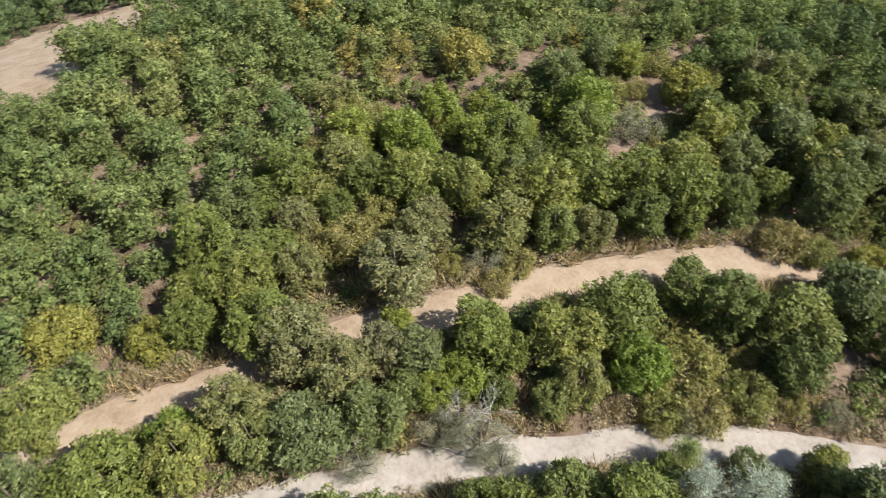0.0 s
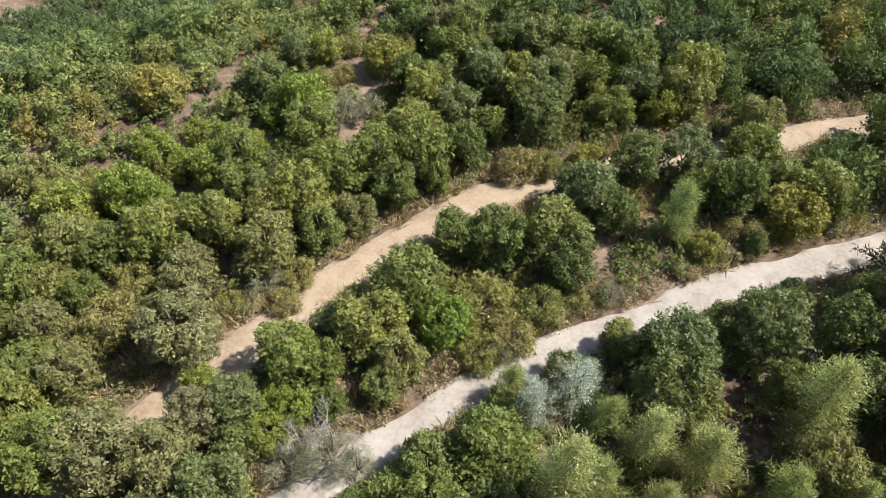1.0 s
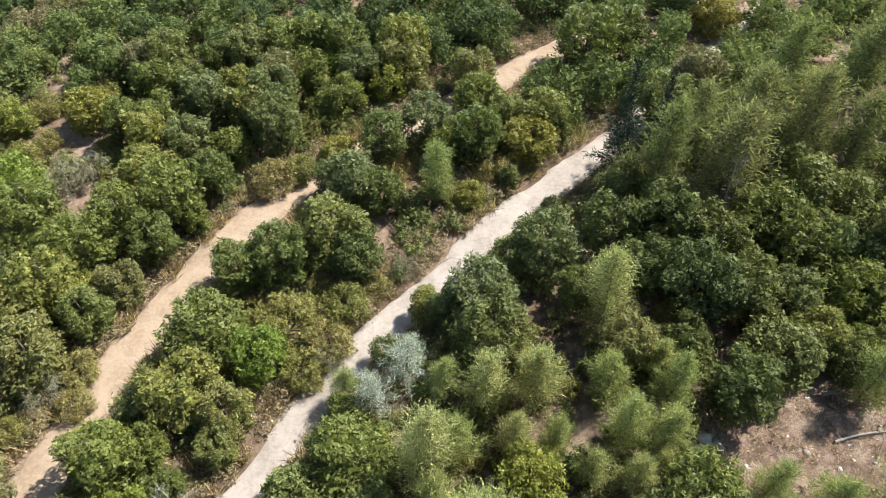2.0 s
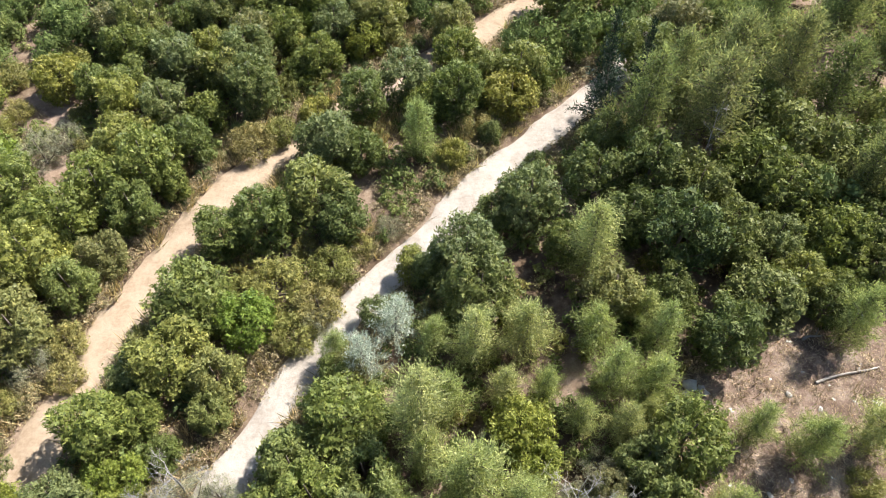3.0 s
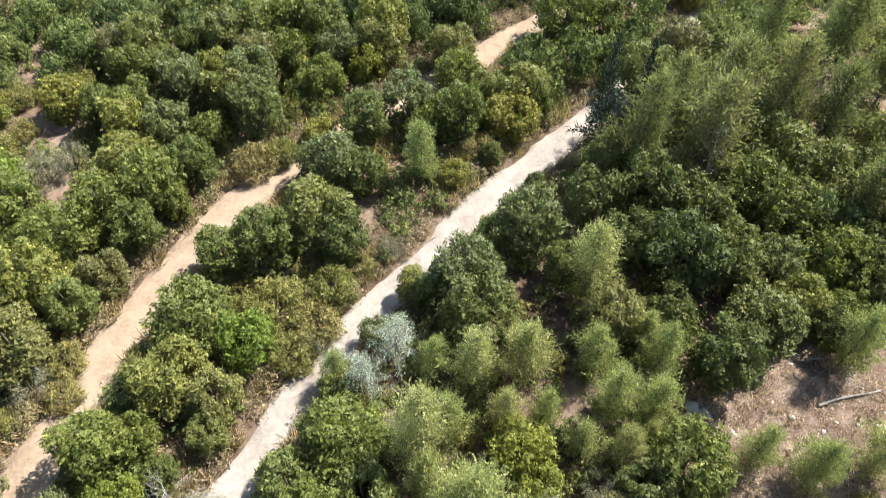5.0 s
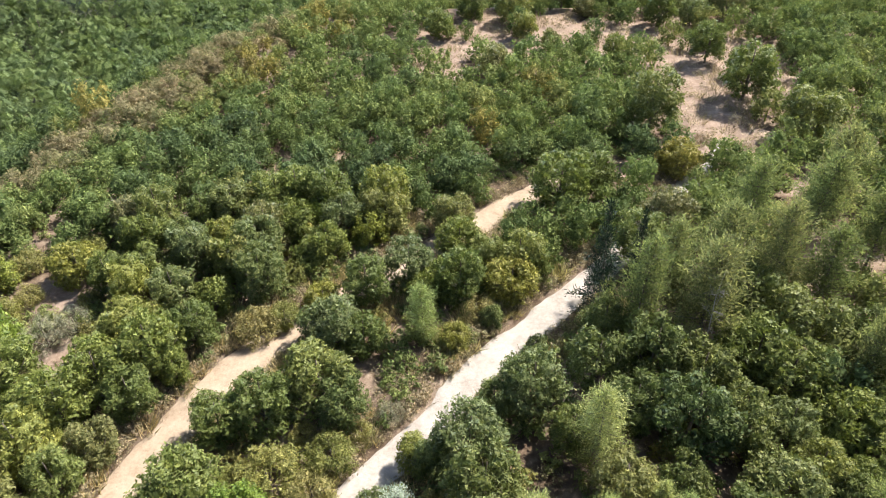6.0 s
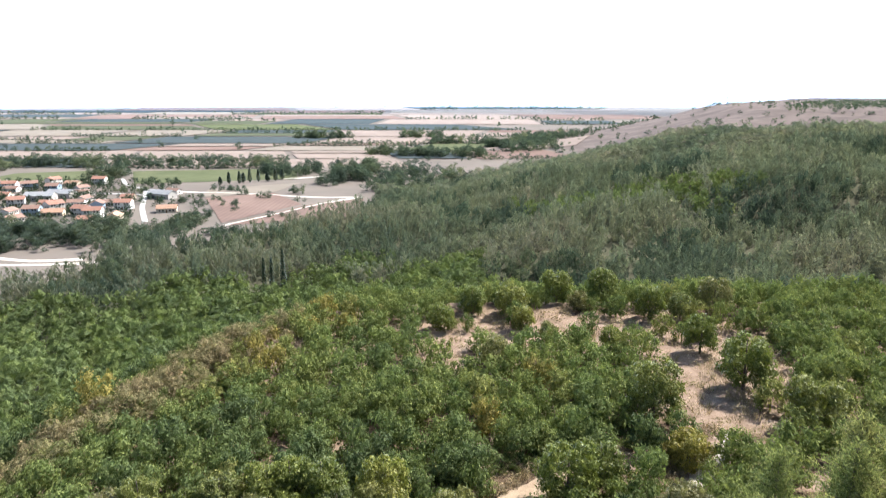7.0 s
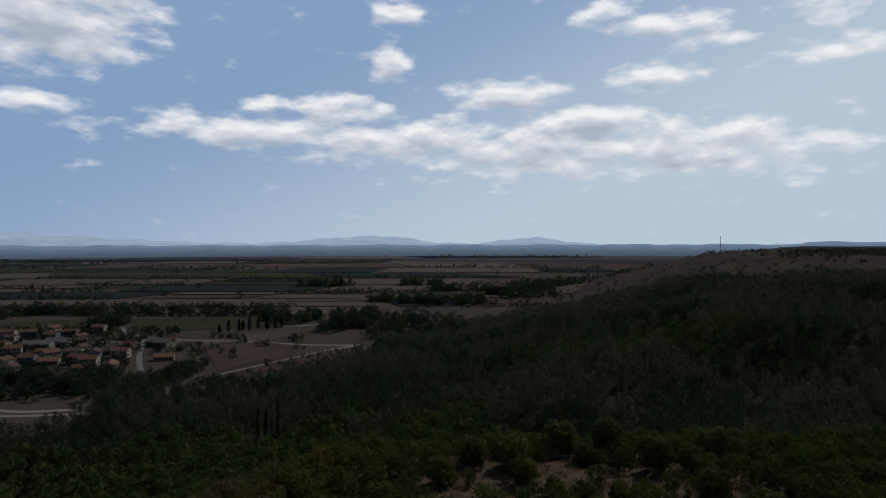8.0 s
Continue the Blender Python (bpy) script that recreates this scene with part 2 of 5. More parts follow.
def along(x, y):
    """Metres to the right of the far wood's edge, and metres along that edge."""
    return (x + 61) * 0.866 - (y - 550) * 0.5, (x + 61) * 0.5 + (y - 550) * 0.866


def ground_height(x, y):
    x, y = np.asarray(x, float), np.asarray(y, float)
    u, v = along(x, y)
    rise = 46 * ease(0, 260, u) * ease(-330, 250, v) + 48 * ease(350, 1000, v) * ease(-200, 100, u)
    rise = rise + (7 * wavy(x, y, 230) + 3.5 * wavy(x + 40, y, 95)) * ease(20, 200, u)
    low = -45 + np.minimum(rise, 66 + 1.5 * wavy(x, y, 300))
    fall = 1 - np.exp(-(outside(x, y) / (92 - 42 * ease(10, 60, y))) ** 1.4)
    return low * fall + (0.35 * wavy(x, y, 34) + 0.12 * wavy(x, y, 9)) * (1 - fall)


def spot(x, y):
    return float(ground_height(x, y))


def curve(points, step):
    """A smooth line through the points, as places about step metres apart."""
    p = np.array(points, float)
    ts = np.concatenate([[0], np.cumsum(np.linalg.norm(np.diff(p, axis=0), axis=1))])
    slopes = np.gradient(p, ts, axis=0)
    out = []
    for i in range(len(p) - 1):
        h = ts[i + 1] - ts[i]
        for s in np.linspace(0, 1, max(2, int(h / step) + 1), endpoint=False):
            a, b, c, d = 2 * s**3 - 3 * s**2 + 1, s**3 - 2 * s**2 + s, -2 * s**3 + 3 * s**2, s**3 - s**2
            out.append(a * p[i] + b * h * slopes[i] + c * p[i + 1] + d * h * slopes[i + 1])
    out.append(p[-1])
    return np.array(out)


TRACK_A = curve(((-29, -60), (-28.9, -30), (-28.7, -15), (-28.3, -8), (-27.4, -2), (-26.0, 9), (-24.6, 15), (-22.4, 23), (-19.8, 30.4), (-16.6, 36.8),
                 (-12.0, 42.5), (-3.6, 49.6), (1.2, 54.6), (5.6, 58.8), (10.4, 63.2), (15, 66.5)), 0.7)
TRACK_B = curve(((-24, -40), (-21, -20), (-19.4, -7), (-17.2, 1), (-15.0, 8), (-12.4, 13.8), (-11.0, 16.8), (-9.0, 20.7), (-6.2, 25.2), (-0.1, 32.3),
                 (2.5, 36.0), (5.6, 39.6), (10.2, 44.0), (14.6, 48.5), (19, 54), (23, 60), (30, 67), (35, 75)), 0.7)


def clear_of(x, y, line):
    """Distance of each place to a line of places."""
    best = np.full(np.shape(x), 1e9)
    for cx, cy in line[::2]:
        best = np.minimum(best, (x - cx) ** 2 + (y - cy) ** 2)
    return np.sqrt(best)


# bare clearings: centre x, y, half width, half depth, turn
CLEARINGS = (
    (24, 15, 9, 8.5, 20), (33, 21, 9, 5.5, 15), (24, 110, 29, 11.5, -2), (42, 103, 11, 19, 0), (36, 86, 7, 10, 0), (35, 74, 8, 6, 20), (0, 100, 4, 7, 10), (-33.6, 46.6, 3.8, 3.0, 10),
    (-36, 117, 4, 8, -12), (-95, 3, 15, 17, 0), (-30.4, 38.4, 3.0, 2.6, 0), (40, 64, 4, 1.5, 30), (-38.5, 124, 3.5, 5, -15), (-78, -4.8, 11, 5.4, 14), (24.3, 61.5, 2.2, 4.5, -20), (21.5, 68, 2.5, 2.5, 0), (-16.8, 35.6, 2.3, 4.2, -38),
)


def bareness(x, y):
    """Above 0 inside a clearing, 1 in its middle."""
    best = np.full(np.shape(x), -9.0)
    for cx, cy, a, b, turn in CLEARINGS:
        c, s = math.cos(radians(turn)), math.sin(radians(turn))
        dx, dy = x - cx, y - cy
        best = np.maximum(best, 1 - np.sqrt(((c * dx + s * dy) / a) ** 2 + ((c * dy - s * dx) / b) ** 2))
    return best + 0.16 * wavy(np.asarray(x), np.asarray(y), 5.5)


# the left brow of the hill, where only dry shrubs stand
BROW = curve(((-48, 30), (-50, 48), (-48.5, 66), (-43, 78), (-38.5, 87), (-35.5, 98), (-34.5, 110), (-32, 124)), 1.1)

# ---- mesh helpers ----


def raw_mesh(name, verts, faces, material, smooth=False, tint=None):
    """A mesh from arrays; all faces have the same number of corners."""
    verts, faces = np.asarray(verts, np.float32), np.asarray(faces, np.int32)
    me = bpy.data.meshes.new(name)
    n, k = faces.shape
    me.vertices.add(len(verts))
    me.vertices.foreach_set("co", verts.ravel())
    me.loops.add(n * k)
    me.loops.foreach_set("vertex_index", faces.ravel())
    me.polygons.add(n)
    me.polygons.foreach_set("loop_start", np.arange(0, n * k, k, dtype=np.int32))
    me.polygons.foreach_set("use_smooth", np.full(n, smooth))
    if tint is not None:
        me.attributes.new("tint", "FLOAT", "POINT").data.foreach_set("value", np.asarray(tint, np.float32))
    me.update(calc_edges=True)
    me.validate()
    me.materials.append(material)
    return me


def bm_mesh(name, bm, material, smooth=False):
    me = bpy.data.meshes.new(name)
    bmesh.ops.recalc_face_normals(bm, faces=bm.faces)
    bm.to_mesh(me)
    bm.free()
    me.materials.append(material)
    if smooth:
        me.polygons.foreach_set("use_smooth", np.full(len(me.polygons), True))
    return me


def part(name, me, parent, label=""):
    """One mesh under a thing or under a part."""
    if isinstance(me, bmesh.types.BMesh):
        raise TypeError(name)
    ob = new(name, me)
    ob.parent = parent
    return tagged(ob, label)


def box(bm, x0, x1, y0, y1, z0, z1):
    m = Matrix.Translation(((x0 + x1) / 2, (y0 + y1) / 2, (z0 + z1) / 2)) @ Matrix.Diagonal((x1 - x0, y1 - y0, z1 - z0, 1))
    bmesh.ops.create_cube(bm, size=1, matrix=m)


def tubes(runs, sides=6):
    """Tapered round limbs. Each run is a list of (x, y, z, radius). Gives places and four-cornered faces."""
    verts, faces = [], []
    ang = np.arange(sides) * 2 * math.pi / sides
    for run in runs:
        run = np.array(run, float)
        way = np.gradient(run[:, :3], axis=0)
        way /= np.linalg.norm(way, axis=1)[:, None] + 1e-9
        base = len(verts)
        for i, (p, w) in enumerate(zip(run, way)):
            a = np.cross(w, (0.31, 0.87, 0.38))
            a /= np.linalg.norm(a) + 1e-9
            b = np.cross(w, a)
            for t in ang:
                verts.append(p[:3] + p[3] * (math.cos(t) * a + math.sin(t) * b))
            if i:
                lo, hi = base + (i - 1) * sides, base + i * sides
                for j in range(sides):
                    k = (j + 1) % sides
                    faces.append((lo + j, lo + k, hi + k, hi + j))
        top = base + (len(run) - 1) * sides
        for j in range(1, sides - 1, 2):
            faces.append((top, top + j, top + j + 1, top + (j + 2) % sides))
    return np.array(verts), np.array(faces)


def unit(v):
    return v / (np.linalg.norm(v, axis=-1, keepdims=True) + 1e-9)


def blades(rng, places, normals, length, width, spread):
    """Small pointed leaves at the places, facing about along the normals."""
    n = len(places)
    nrm = unit(normals + spread * rng.normal(size=(n, 3)))
    a = unit(np.cross(nrm, rng.normal(size=(n, 3))))
    b = np.cross(nrm, a)
    size = length * rng.uniform(0.65, 1.35, (n, 1))
    w = size * width
    droop = nrm * size * 0.12
    v = np.stack([places - a * size * 0.4 + b * w / 2, places + a * size * 0.6 - droop, places - a * size * 0.4 - b * w / 2], 1).reshape(-1, 3)
    return v, np.arange(3 * n).reshape(n, 3)


def ball(cuts):
    """A ball of four-cornered faces."""
    bm = bmesh.new()
    bmesh.ops.create_cube(bm, size=1)
    if cuts:
        bmesh.ops.subdivide_edges(bm, edges=bm.edges[:], cuts=cuts, use_grid_fill=True)
    bm.verts.index_update()
    v = unit(np.array([w.co[:] for w in bm.verts]))
    f = np.array([[w.index for w in face.verts] for face in bm.faces])
    bm.free()
    return v, f


def split(made):
    """Four-cornered faces cut into triangles."""
    v, f = made
    return v, np.concatenate([f[:, (0, 1, 2)], f[:, (0, 2, 3)]])


# the shaded inside of a puff of leaves
KERNEL = (np.array(((1, 0, 0), (0, 1, 0), (-1, 0, 0), (0, -1, 0), (0, 0, 1), (0, 0, -1)), float),
          np.array(((0, 1, 4), (1, 2, 4), (2, 3, 4), (3, 0, 4), (1, 0, 5), (2, 1, 5), (3, 2, 5), (0, 3, 5))))


def join(pieces):
    """Joins (places, faces) pairs."""
    vs, fs, n = [], [], 0
    for v, f in pieces:
        vs.append(v)
        fs.append(f + n)
        n += len(v)
    return np.concatenate(vs), np.concatenate(fs)


def crown(rng, wide, tall, base, lobes, leaves, length, core=0.70, spread=0.8):
    """A lobed broadleaf crown: leaves over many uneven puffs, with gaps between."""
    c, r = [], []
    for i in range(lobes):
        t = i / max(lobes - 1, 1)
        up = 0.05 + 0.82 * t
        reach = math.sqrt(max(0.05, 1 - (1.75 * (up - 0.40)) ** 2)) * (0.30 + 0.42 * rng.random() ** 0.5)
        a = i * 2.4 + rng.normal() * 0.4
        c.append((wide / 2 * reach * math.cos(a), wide / 2 * reach * math.sin(a), base + tall * up * 0.92))
        r.append(wide * rng.uniform(0.5, 0.85) / math.sqrt(lobes) * (1.12 - 0.3 * abs(up - 0.45)))
    c, r = np.array(c), np.array(r)
    share = r**2 / np.sum(r**2)
    which = rng.choice(lobes, size=int(leaves * 2.1), p=share)
    d = unit(rng.normal(size=(len(which), 3)) + (0, 0, 0.25))
    p = c[which] + d * r[which, None] * rng.uniform(0.70, 1.22, (len(which), 1)) * (1, 1, 0.86)
    gap = np.sqrt(((p[:, None] - c[None]) ** 2).sum(axis=2)) / r[None]
    gap[np.arange(len(p)), which] = 9
    keep = np.where(gap.min(axis=1) > 0.74)[0][:leaves]
    made = [blades(rng, p[keep], d[keep] + (0, 0, 0.35), length, 0.72, spread)]
    if core:
        for ci, ri in zip(c, r):
            made.append((KERNEL[0] * ri * core * (1, 1, 0.86) + ci, KERNEL[1]))
    return join(made)


def limbs(rng, wide, tall, base, count=5, thick=0.11):
    runs = [[(0, 0, -0.25, thick * 1.35), (0.03, 0.02, base * 0.6, thick), (0.06, -0.04, base + tall * 0.3, thick * 0.7), (0.05, 0.05, base + tall * 0.75, thick * 0.25)]]
    for i in range(count):
        a = i * 2 * math.pi / count + rng.normal() * 0.3
        z = base * rng.uniform(0.55, 1.1)
        e = wide * rng.uniform(0.26, 0.38)
        runs.append([(0.03, 0, z, thick * 0.6), (e * 0.5 * math.cos(a), e * 0.5 * math.sin(a), z + tall * 0.2, thick * 0.4),
                     (e * math.cos(a + 0.2), e * math.sin(a + 0.2), z + tall * 0.5, thick * 0.12)])
    return tubes(runs)

# ---- ground, tracks ----


def spread_lines(near_lo, near_hi, step, far_lo, far_hi):
    """Grid lines, dense near and ever wider towards the horizon."""
    mid = list(np.arange(near_lo, near_hi + 0.01, step))
    out, s = [], step
    while mid[-1] < far_hi:
        s *= 1.065
        mid.append(mid[-1] + s)
    s = step
    while mid[0] > far_lo:
        s *= 1.065
        mid.insert(0, mid[0] - s)
    return np.array(mid)


def build_ground():
    xs, ys = spread_lines(-84, 84, 1.6, -4900, 4900), spread_lines(-30, 136, 1.6, -2600, 4900)
    gx, gy = np.meshgrid(xs, ys)
    gz = ground_height(gx, gy)
    for line, half in ((TRACK_A, 1.7), (TRACK_B, 1.5)):
        near = (np.abs(gx) < 90) & (gy > -60) & (gy < 140)
        d = clear_of(gx[near], gy[near], line)
        gz[near] -= 0.16 * (1 - ease(half - 0.4, half + 1.0, d))
    w = len(xs)
    i = np.arange((len(ys) - 1) * w).reshape(-1, w)[:, :-1].ravel()
    faces = np.stack([i, i + 1, i + w + 1, i + w], 1)
    me = raw_mesh("ground", np.stack([gx, gy, gz], -1).reshape(-1, 3), faces, M_EARTH, True)
    me.materials.append(M_PLAIN)
    me.materials.append(M_HILL)
    me.materials.append(M_FLOOR)
    mid = np.stack([gx, gy, gz], -1)[:-1, :-1].reshape(-1, 3)
    u, v = along(mid[:, 0], mid[:, 1])
    far = np.hypot(mid[:, 0], mid[:, 1])
    kind = np.where((mid[:, 2] < -40) & (u < 20), 1, np.where(far > 200, np.where(v > 230, 2, 3), 0))
    me.polygons.foreach_set("material_index", kind.astype(np.int32))
    tagged(new("ground", me), "dry brown hillside and farmland plain under open sky", "ground", kind="structure")


build_ground()


def strip(name, line, half, material, lift, label, category, ragged=0.0, seed=1, rows=7, thick=0.0):
    """A road laid on the ground along a line, with an uneven edge and a slight crown."""
    rng = np.random.default_rng(seed)
    line = np.asarray(line)
    way = unit(np.gradient(line, axis=0))
    side = np.stack([way[:, 1], -way[:, 0]], 1)
    soft = np.convolve(rng.normal(size=(len(line) + 8)), np.ones(5) / 5, "same")[4:-4], np.convolve(rng.normal(size=(len(line) + 8)), np.ones(5) / 5, "same")[4:-4]
    verts = []
    for k in range(rows):
        s = -1 + 2 * k / (rows - 1)
        edge = half * (1 + ragged * (soft[0] if s < 0 else soft[1]) * abs(s))
        p = line + side * (edge * s)[:, None] if ragged else line + side * half * s
        z = ground_height(p[:, 0], p[:, 1]) + lift * (1 - abs(s) ** 4 * 1.6) - 0.05 * math.exp(-((abs(s) - 0.5) / 0.16) ** 2) * (1 if lift < 0.2 else 0)
        verts.append(np.concatenate([p, z[:, None]], 1))
    v = np.stack(verts, 1).reshape(-1, 3)
    i = (np.arange(len(line) - 1)[:, None] * rows + np.arange(rows - 1)[None]).ravel()
    faces = np.stack([i, i + rows, i + rows + 1, i + 1], 1)
    return tagged(new(name, raw_mesh(name, v, faces, material, True)), label, category, kind="structure")


strip("dirt_track", TRACK_A, 1.62, M_TRACK_CREAM, 0.10, "cream-coloured dirt track through the oak scrub", "dirt track", 0.20, 3, 9)
strip("gravel_track", TRACK_B, 1.30, M_TRACK_WHITE, 0.10, "whitish gravel track beside the pines", "gravel track", 0.24, 4, 9)


def build_clearings():
    """Bare earth shown where the scrub leaves gaps: low uneven sheets on the ground."""
    for k, (cx, cy, a, b, turn) in enumerate(CLEARINGS):
        xs = np.arange(cx - 1.3 * max(a, b), cx + 1.3 * max(a, b), 0.7)
        ys = np.arange(cy - 1.3 * max(a, b), cy + 1.3 * max(a, b), 0.7)
        gx, gy = np.meshgrid(xs, ys)
        c, s = math.cos(radians(turn)), math.sin(radians(turn))
        dx, dy = gx - cx, gy - cy
        inside = 1 - np.sqrt(((c * dx + s * dy) / a) ** 2 + ((c * dy - s * dx) / b) ** 2) + 0.16 * wavy(gx, gy, 5.5) + 0.07 * wavy(gx, gy, 2.1)
        gz = ground_height(gx, gy) + np.clip(inside * 0.6, -0.3, 0.07) + 0.02 * wavy(gx, gy, 1.7)
        w = len(xs)
        i = np.arange((len(ys) - 1) * w).reshape(-1, w)[:, :-1].ravel()
        f = np.stack([i, i + 1, i + w + 1, i + w], 1)
        f = f[(inside.ravel()[f] > -0.15).all(axis=1)]
        me = raw_mesh("bare_earth", np.stack([gx, gy, gz], -1).reshape(-1, 3), f, M_DRY_GRASS if k < 2 else M_TRACK_CREAM if k in (9, 13, 16) else M_CLEARING, True)
        tagged(new("bare_earth", me), "bare pinkish-brown earth in a gap of the scrub", "bare earth", kind="structure")


build_clearings()

# ---- trees ----


def tree(name, trunk, leaf, bark, leaves, label, category, group):
    """A tree standing at the origin: an Empty with a trunk and a crown."""
    ob = new(name)
    ob.empty_display_size = 0.3
    part("trunk", raw_mesh("trunk", *trunk, bark, True), ob, "rough grey-brown bark")
    part("crown", raw_mesh("crown", *leaf, leaves), ob)
    return tagged(ob, label, category, group)


def oak_kind(seed, name, material, label, category, group, wide=5.0, tall=3.9, base=0.9, lobes=34, leaves=2700, length=0.34):
    rng = np.random.default_rng(seed)
    return tree(name, limbs(rng, wide, tall, base), crown(rng, wide, tall, base * 0.7, lobes, leaves, length), M_BARK, material, label, category, group)


def needles(rng, tips, ways, per, length, width=0.16, spread=0.8):
    """Tufts of needles about the branch tips."""
    n = len(tips) * per
    p = np.repeat(tips, per, 0) + rng.normal(size=(n, 3)) * length * 0.42
    way = unit(np.repeat(ways, per, 0) + rng.normal(size=(n, 3)) * spread)
    b = unit(np.cross(way, rng.normal(size=(n, 3))))
    size = length * rng.uniform(0.6, 1.3, (n, 1))
    v = np.stack([p + b * size * width * 0.5, p + way * size, p - b * size * width * 0.5], 1).reshape(-1, 3)
    return v, np.arange(3 * n).reshape(n, 3)


def pine_kind(seed, name, material, label, group, tall=5.0, wide=4.2, whorls=12, per=24, length=0.52, taper=0.62, rise=0.4, bark=None, start=0.05, width=0.19):
    """A young conifer: a straight stem, whorls of rising branches and tufts of needles."""
    rng = np.random.default_rng(seed)
    lean = rng.normal(size=2) * 0.05 * tall
    runs = [[(0, 0, -0.25, 0.10), (lean[0] * 0.4, lean[1] * 0.4, tall * 0.5, 0.06), (lean[0], lean[1], tall * 0.97, 0.012)]]
    tips, ways = [], []
    for i in range(whorls):
        t = start + (0.97 - start) * i / (whorls - 1)
        reach = wide / 2 * (1 - t) ** taper * rng.uniform(0.6, 1.2) + 0.08
        for k in range(6):
            a = k * math.pi / 3 + i * 0.7 + rng.normal() * 0.25
            e = reach * rng.uniform(0.5, 1.2)
            root = np.array((lean[0] * t, lean[1] * t, tall * t))
            tip = root + np.array((e * math.cos(a), e * math.sin(a), e * rise * rng.uniform(0.6, 1.4)))
            if k % 2 == 0:
                runs.append([(*root, 0.03), (*((root + tip) / 2), 0.02), (*tip, 0.006)])
            for s in np.arange(0.3, 1.01, max(0.16, 0.30 / max(e, 0.3))):
                tips.append(root + (tip - root) * s + rng.normal(size=3) * 0.05)
                ways.append(unit((tip - root) * 0.8 + (0, 0, 0.5)))
    tips, ways = np.array(tips), np.array(ways)
    return tree(name, tubes(runs, 5), needles(rng, tips, ways, per, length, width), bark or M_BARK, material, label, "pine tree" if material in (M_PINE, M_OLD_PINE) else "conifer", group)


def place(thing, x, y, wide, high=None, turn=0.0, built=5.0):
    s = wide / built
    m = Matrix.LocRotScale((x, y, spot(x, y) - 0.03), Euler((0, 0, turn)), (s, s, high or s))
    return copy_thing(thing, m)


def put_away(things):
    """The patterns themselves stand in the wood too, so that none is left over."""
    for i, ob in enumerate(things):
        x, y = 44 + 5.2 * (i % 6), 12 + 5.6 * (i // 6)
        ob.location = (x, y, spot(x, y))


NEAR_WOOD = "oaks beside the tracks"
OAKS = [oak_kind(10 + i, "oak_tree", M_OAK, "green scrub oak with a rounded leafy crown", "oak tree", NEAR_WOOD,
                 wide=5.0, tall=3.7 + 0.25 * i, base=0.8 + 0.12 * i, lobes=28 + 4 * i) for i in range(5)]
LIMES = [oak_kind(30 + i, "young_oak", M_LIME, "pale yellow-green young oak in the scrub", "oak tree", "pale young oaks", wide=5.0, tall=4.2, base=0.5, lobes=34) for i in range(2)]
SHRUBS = [oak_kind(40 + i, "shrub", M_OLIVE, "low olive-brown shrub beside the dirt track", "shrub", "shrubs beside the tracks", wide=5.0, tall=2.7, base=0.25, lobes=40, leaves=2300, length=0.28) for i in range(2)]
GOLDEN = [oak_kind(48 + i, "yellowing_shrub", M_GOLD, "golden-olive shrub turning yellow among the oaks", "shrub", "yellowing shrubs", wide=5.0, tall=3.2, base=0.3, lobes=34) for i in range(2)]
# oaks for the shady grove, their shade carried by the leaf colour
SHADED_OAKS = [oak_kind(35 + i, "holm_oak", M_SHADED_OAK, "dark green oak in the grove, leaf colour deepened for its shade", "oak tree", "dark oaks in the grove", wide=5.0, tall=4.6, base=0.9, lobes=38) for i in range(2)]
TWIGGY = [oak_kind(45, "twiggy_shrub", M_GREY, "sparse grey-green twiggy shrub by the gravel track", "shrub", "twiggy shrubs", wide=5.0, tall=3.4, base=0.3, lobes=26, leaves=1700, length=0.26)]
PINES = [pine_kind(50 + i, "pine_tree", M_PINE, "young light-green pine with soft needle tufts", "young pines", tall=5.2 + 0.7 * i, wide=4.6) for i in range(3)]
OLD_PINES = [pine_kind(57 + i, "pine_tree", M_OLD_PINE, "tall grey-green pine with thin upper boughs", "tall pines", tall=6.4 + 0.8 * i, wide=4.8, per=20, start=0.2, taper=0.6) for i in range(2)]
SILVERS = [pine_kind(60, "silver_cedar", M_SILVER, "silvery blue-grey cedar beside the gravel track", "silver cedars", tall=5.0, wide=4.8, whorls=12, per=20, length=0.34, rise=0.25)]
FIRS = [pine_kind(62, "dark_fir", M_FIR, "dark pointed fir beside the gravel track", "firs", tall=7.5, wide=4.6, whorls=16, per=16, length=0.34, rise=-0.1, taper=1.0, start=0.06)]
put_away(OAKS + LIMES + GOLDEN + SHADED_OAKS + TWIGGY + SHRUBS + PINES + OLD_PINES + SILVERS + FIRS)

OAKS_HIDING_THE_TRACK = ((-0.6, 27.6, 3.4), (-1.9, 28.0, 2.8), (-4.4, 24.2, 2.4), (-6.6, 44.8, 4.6), (-3.0, 47.2, 4.8), (1.6, 51.6, 4.6), (1.2, 55.6, 4.2), (12.5, 60.0, 6.8), (16.2, 62.6, 5.4), (18.5, 50.6, 5.0), (22.5, 55.5, 5.6))
OAKS_DOWN_THE_TRACK = (
    (-6.0, 20.0, 2.8), (-9.3, 14.6, 2.6), (-6.7, 17.1, 2.5),
    (-28.3, 3.3, 5.0),     (-23.1, -0.6, 4.5), (-20.0, 2.6, 5.4), (-18.7, 6.5, 4.3), (-25.9, 4.5, 5.4), (-22.6, 6.2, 4.5), (-27.3, 13.0, 5.7), (-23.2, -8.5, 5.7), (-29.5, -11.1, 5.0), (-24.8, -13.0, 4.8), (-22.0, -4.2, 4.4), (-21.2, -0.4, 3.8), (-20.6, -11.5, 4.2), (-13.4, -3.6, 4.4), (-10.6, 5.6, 4.0))
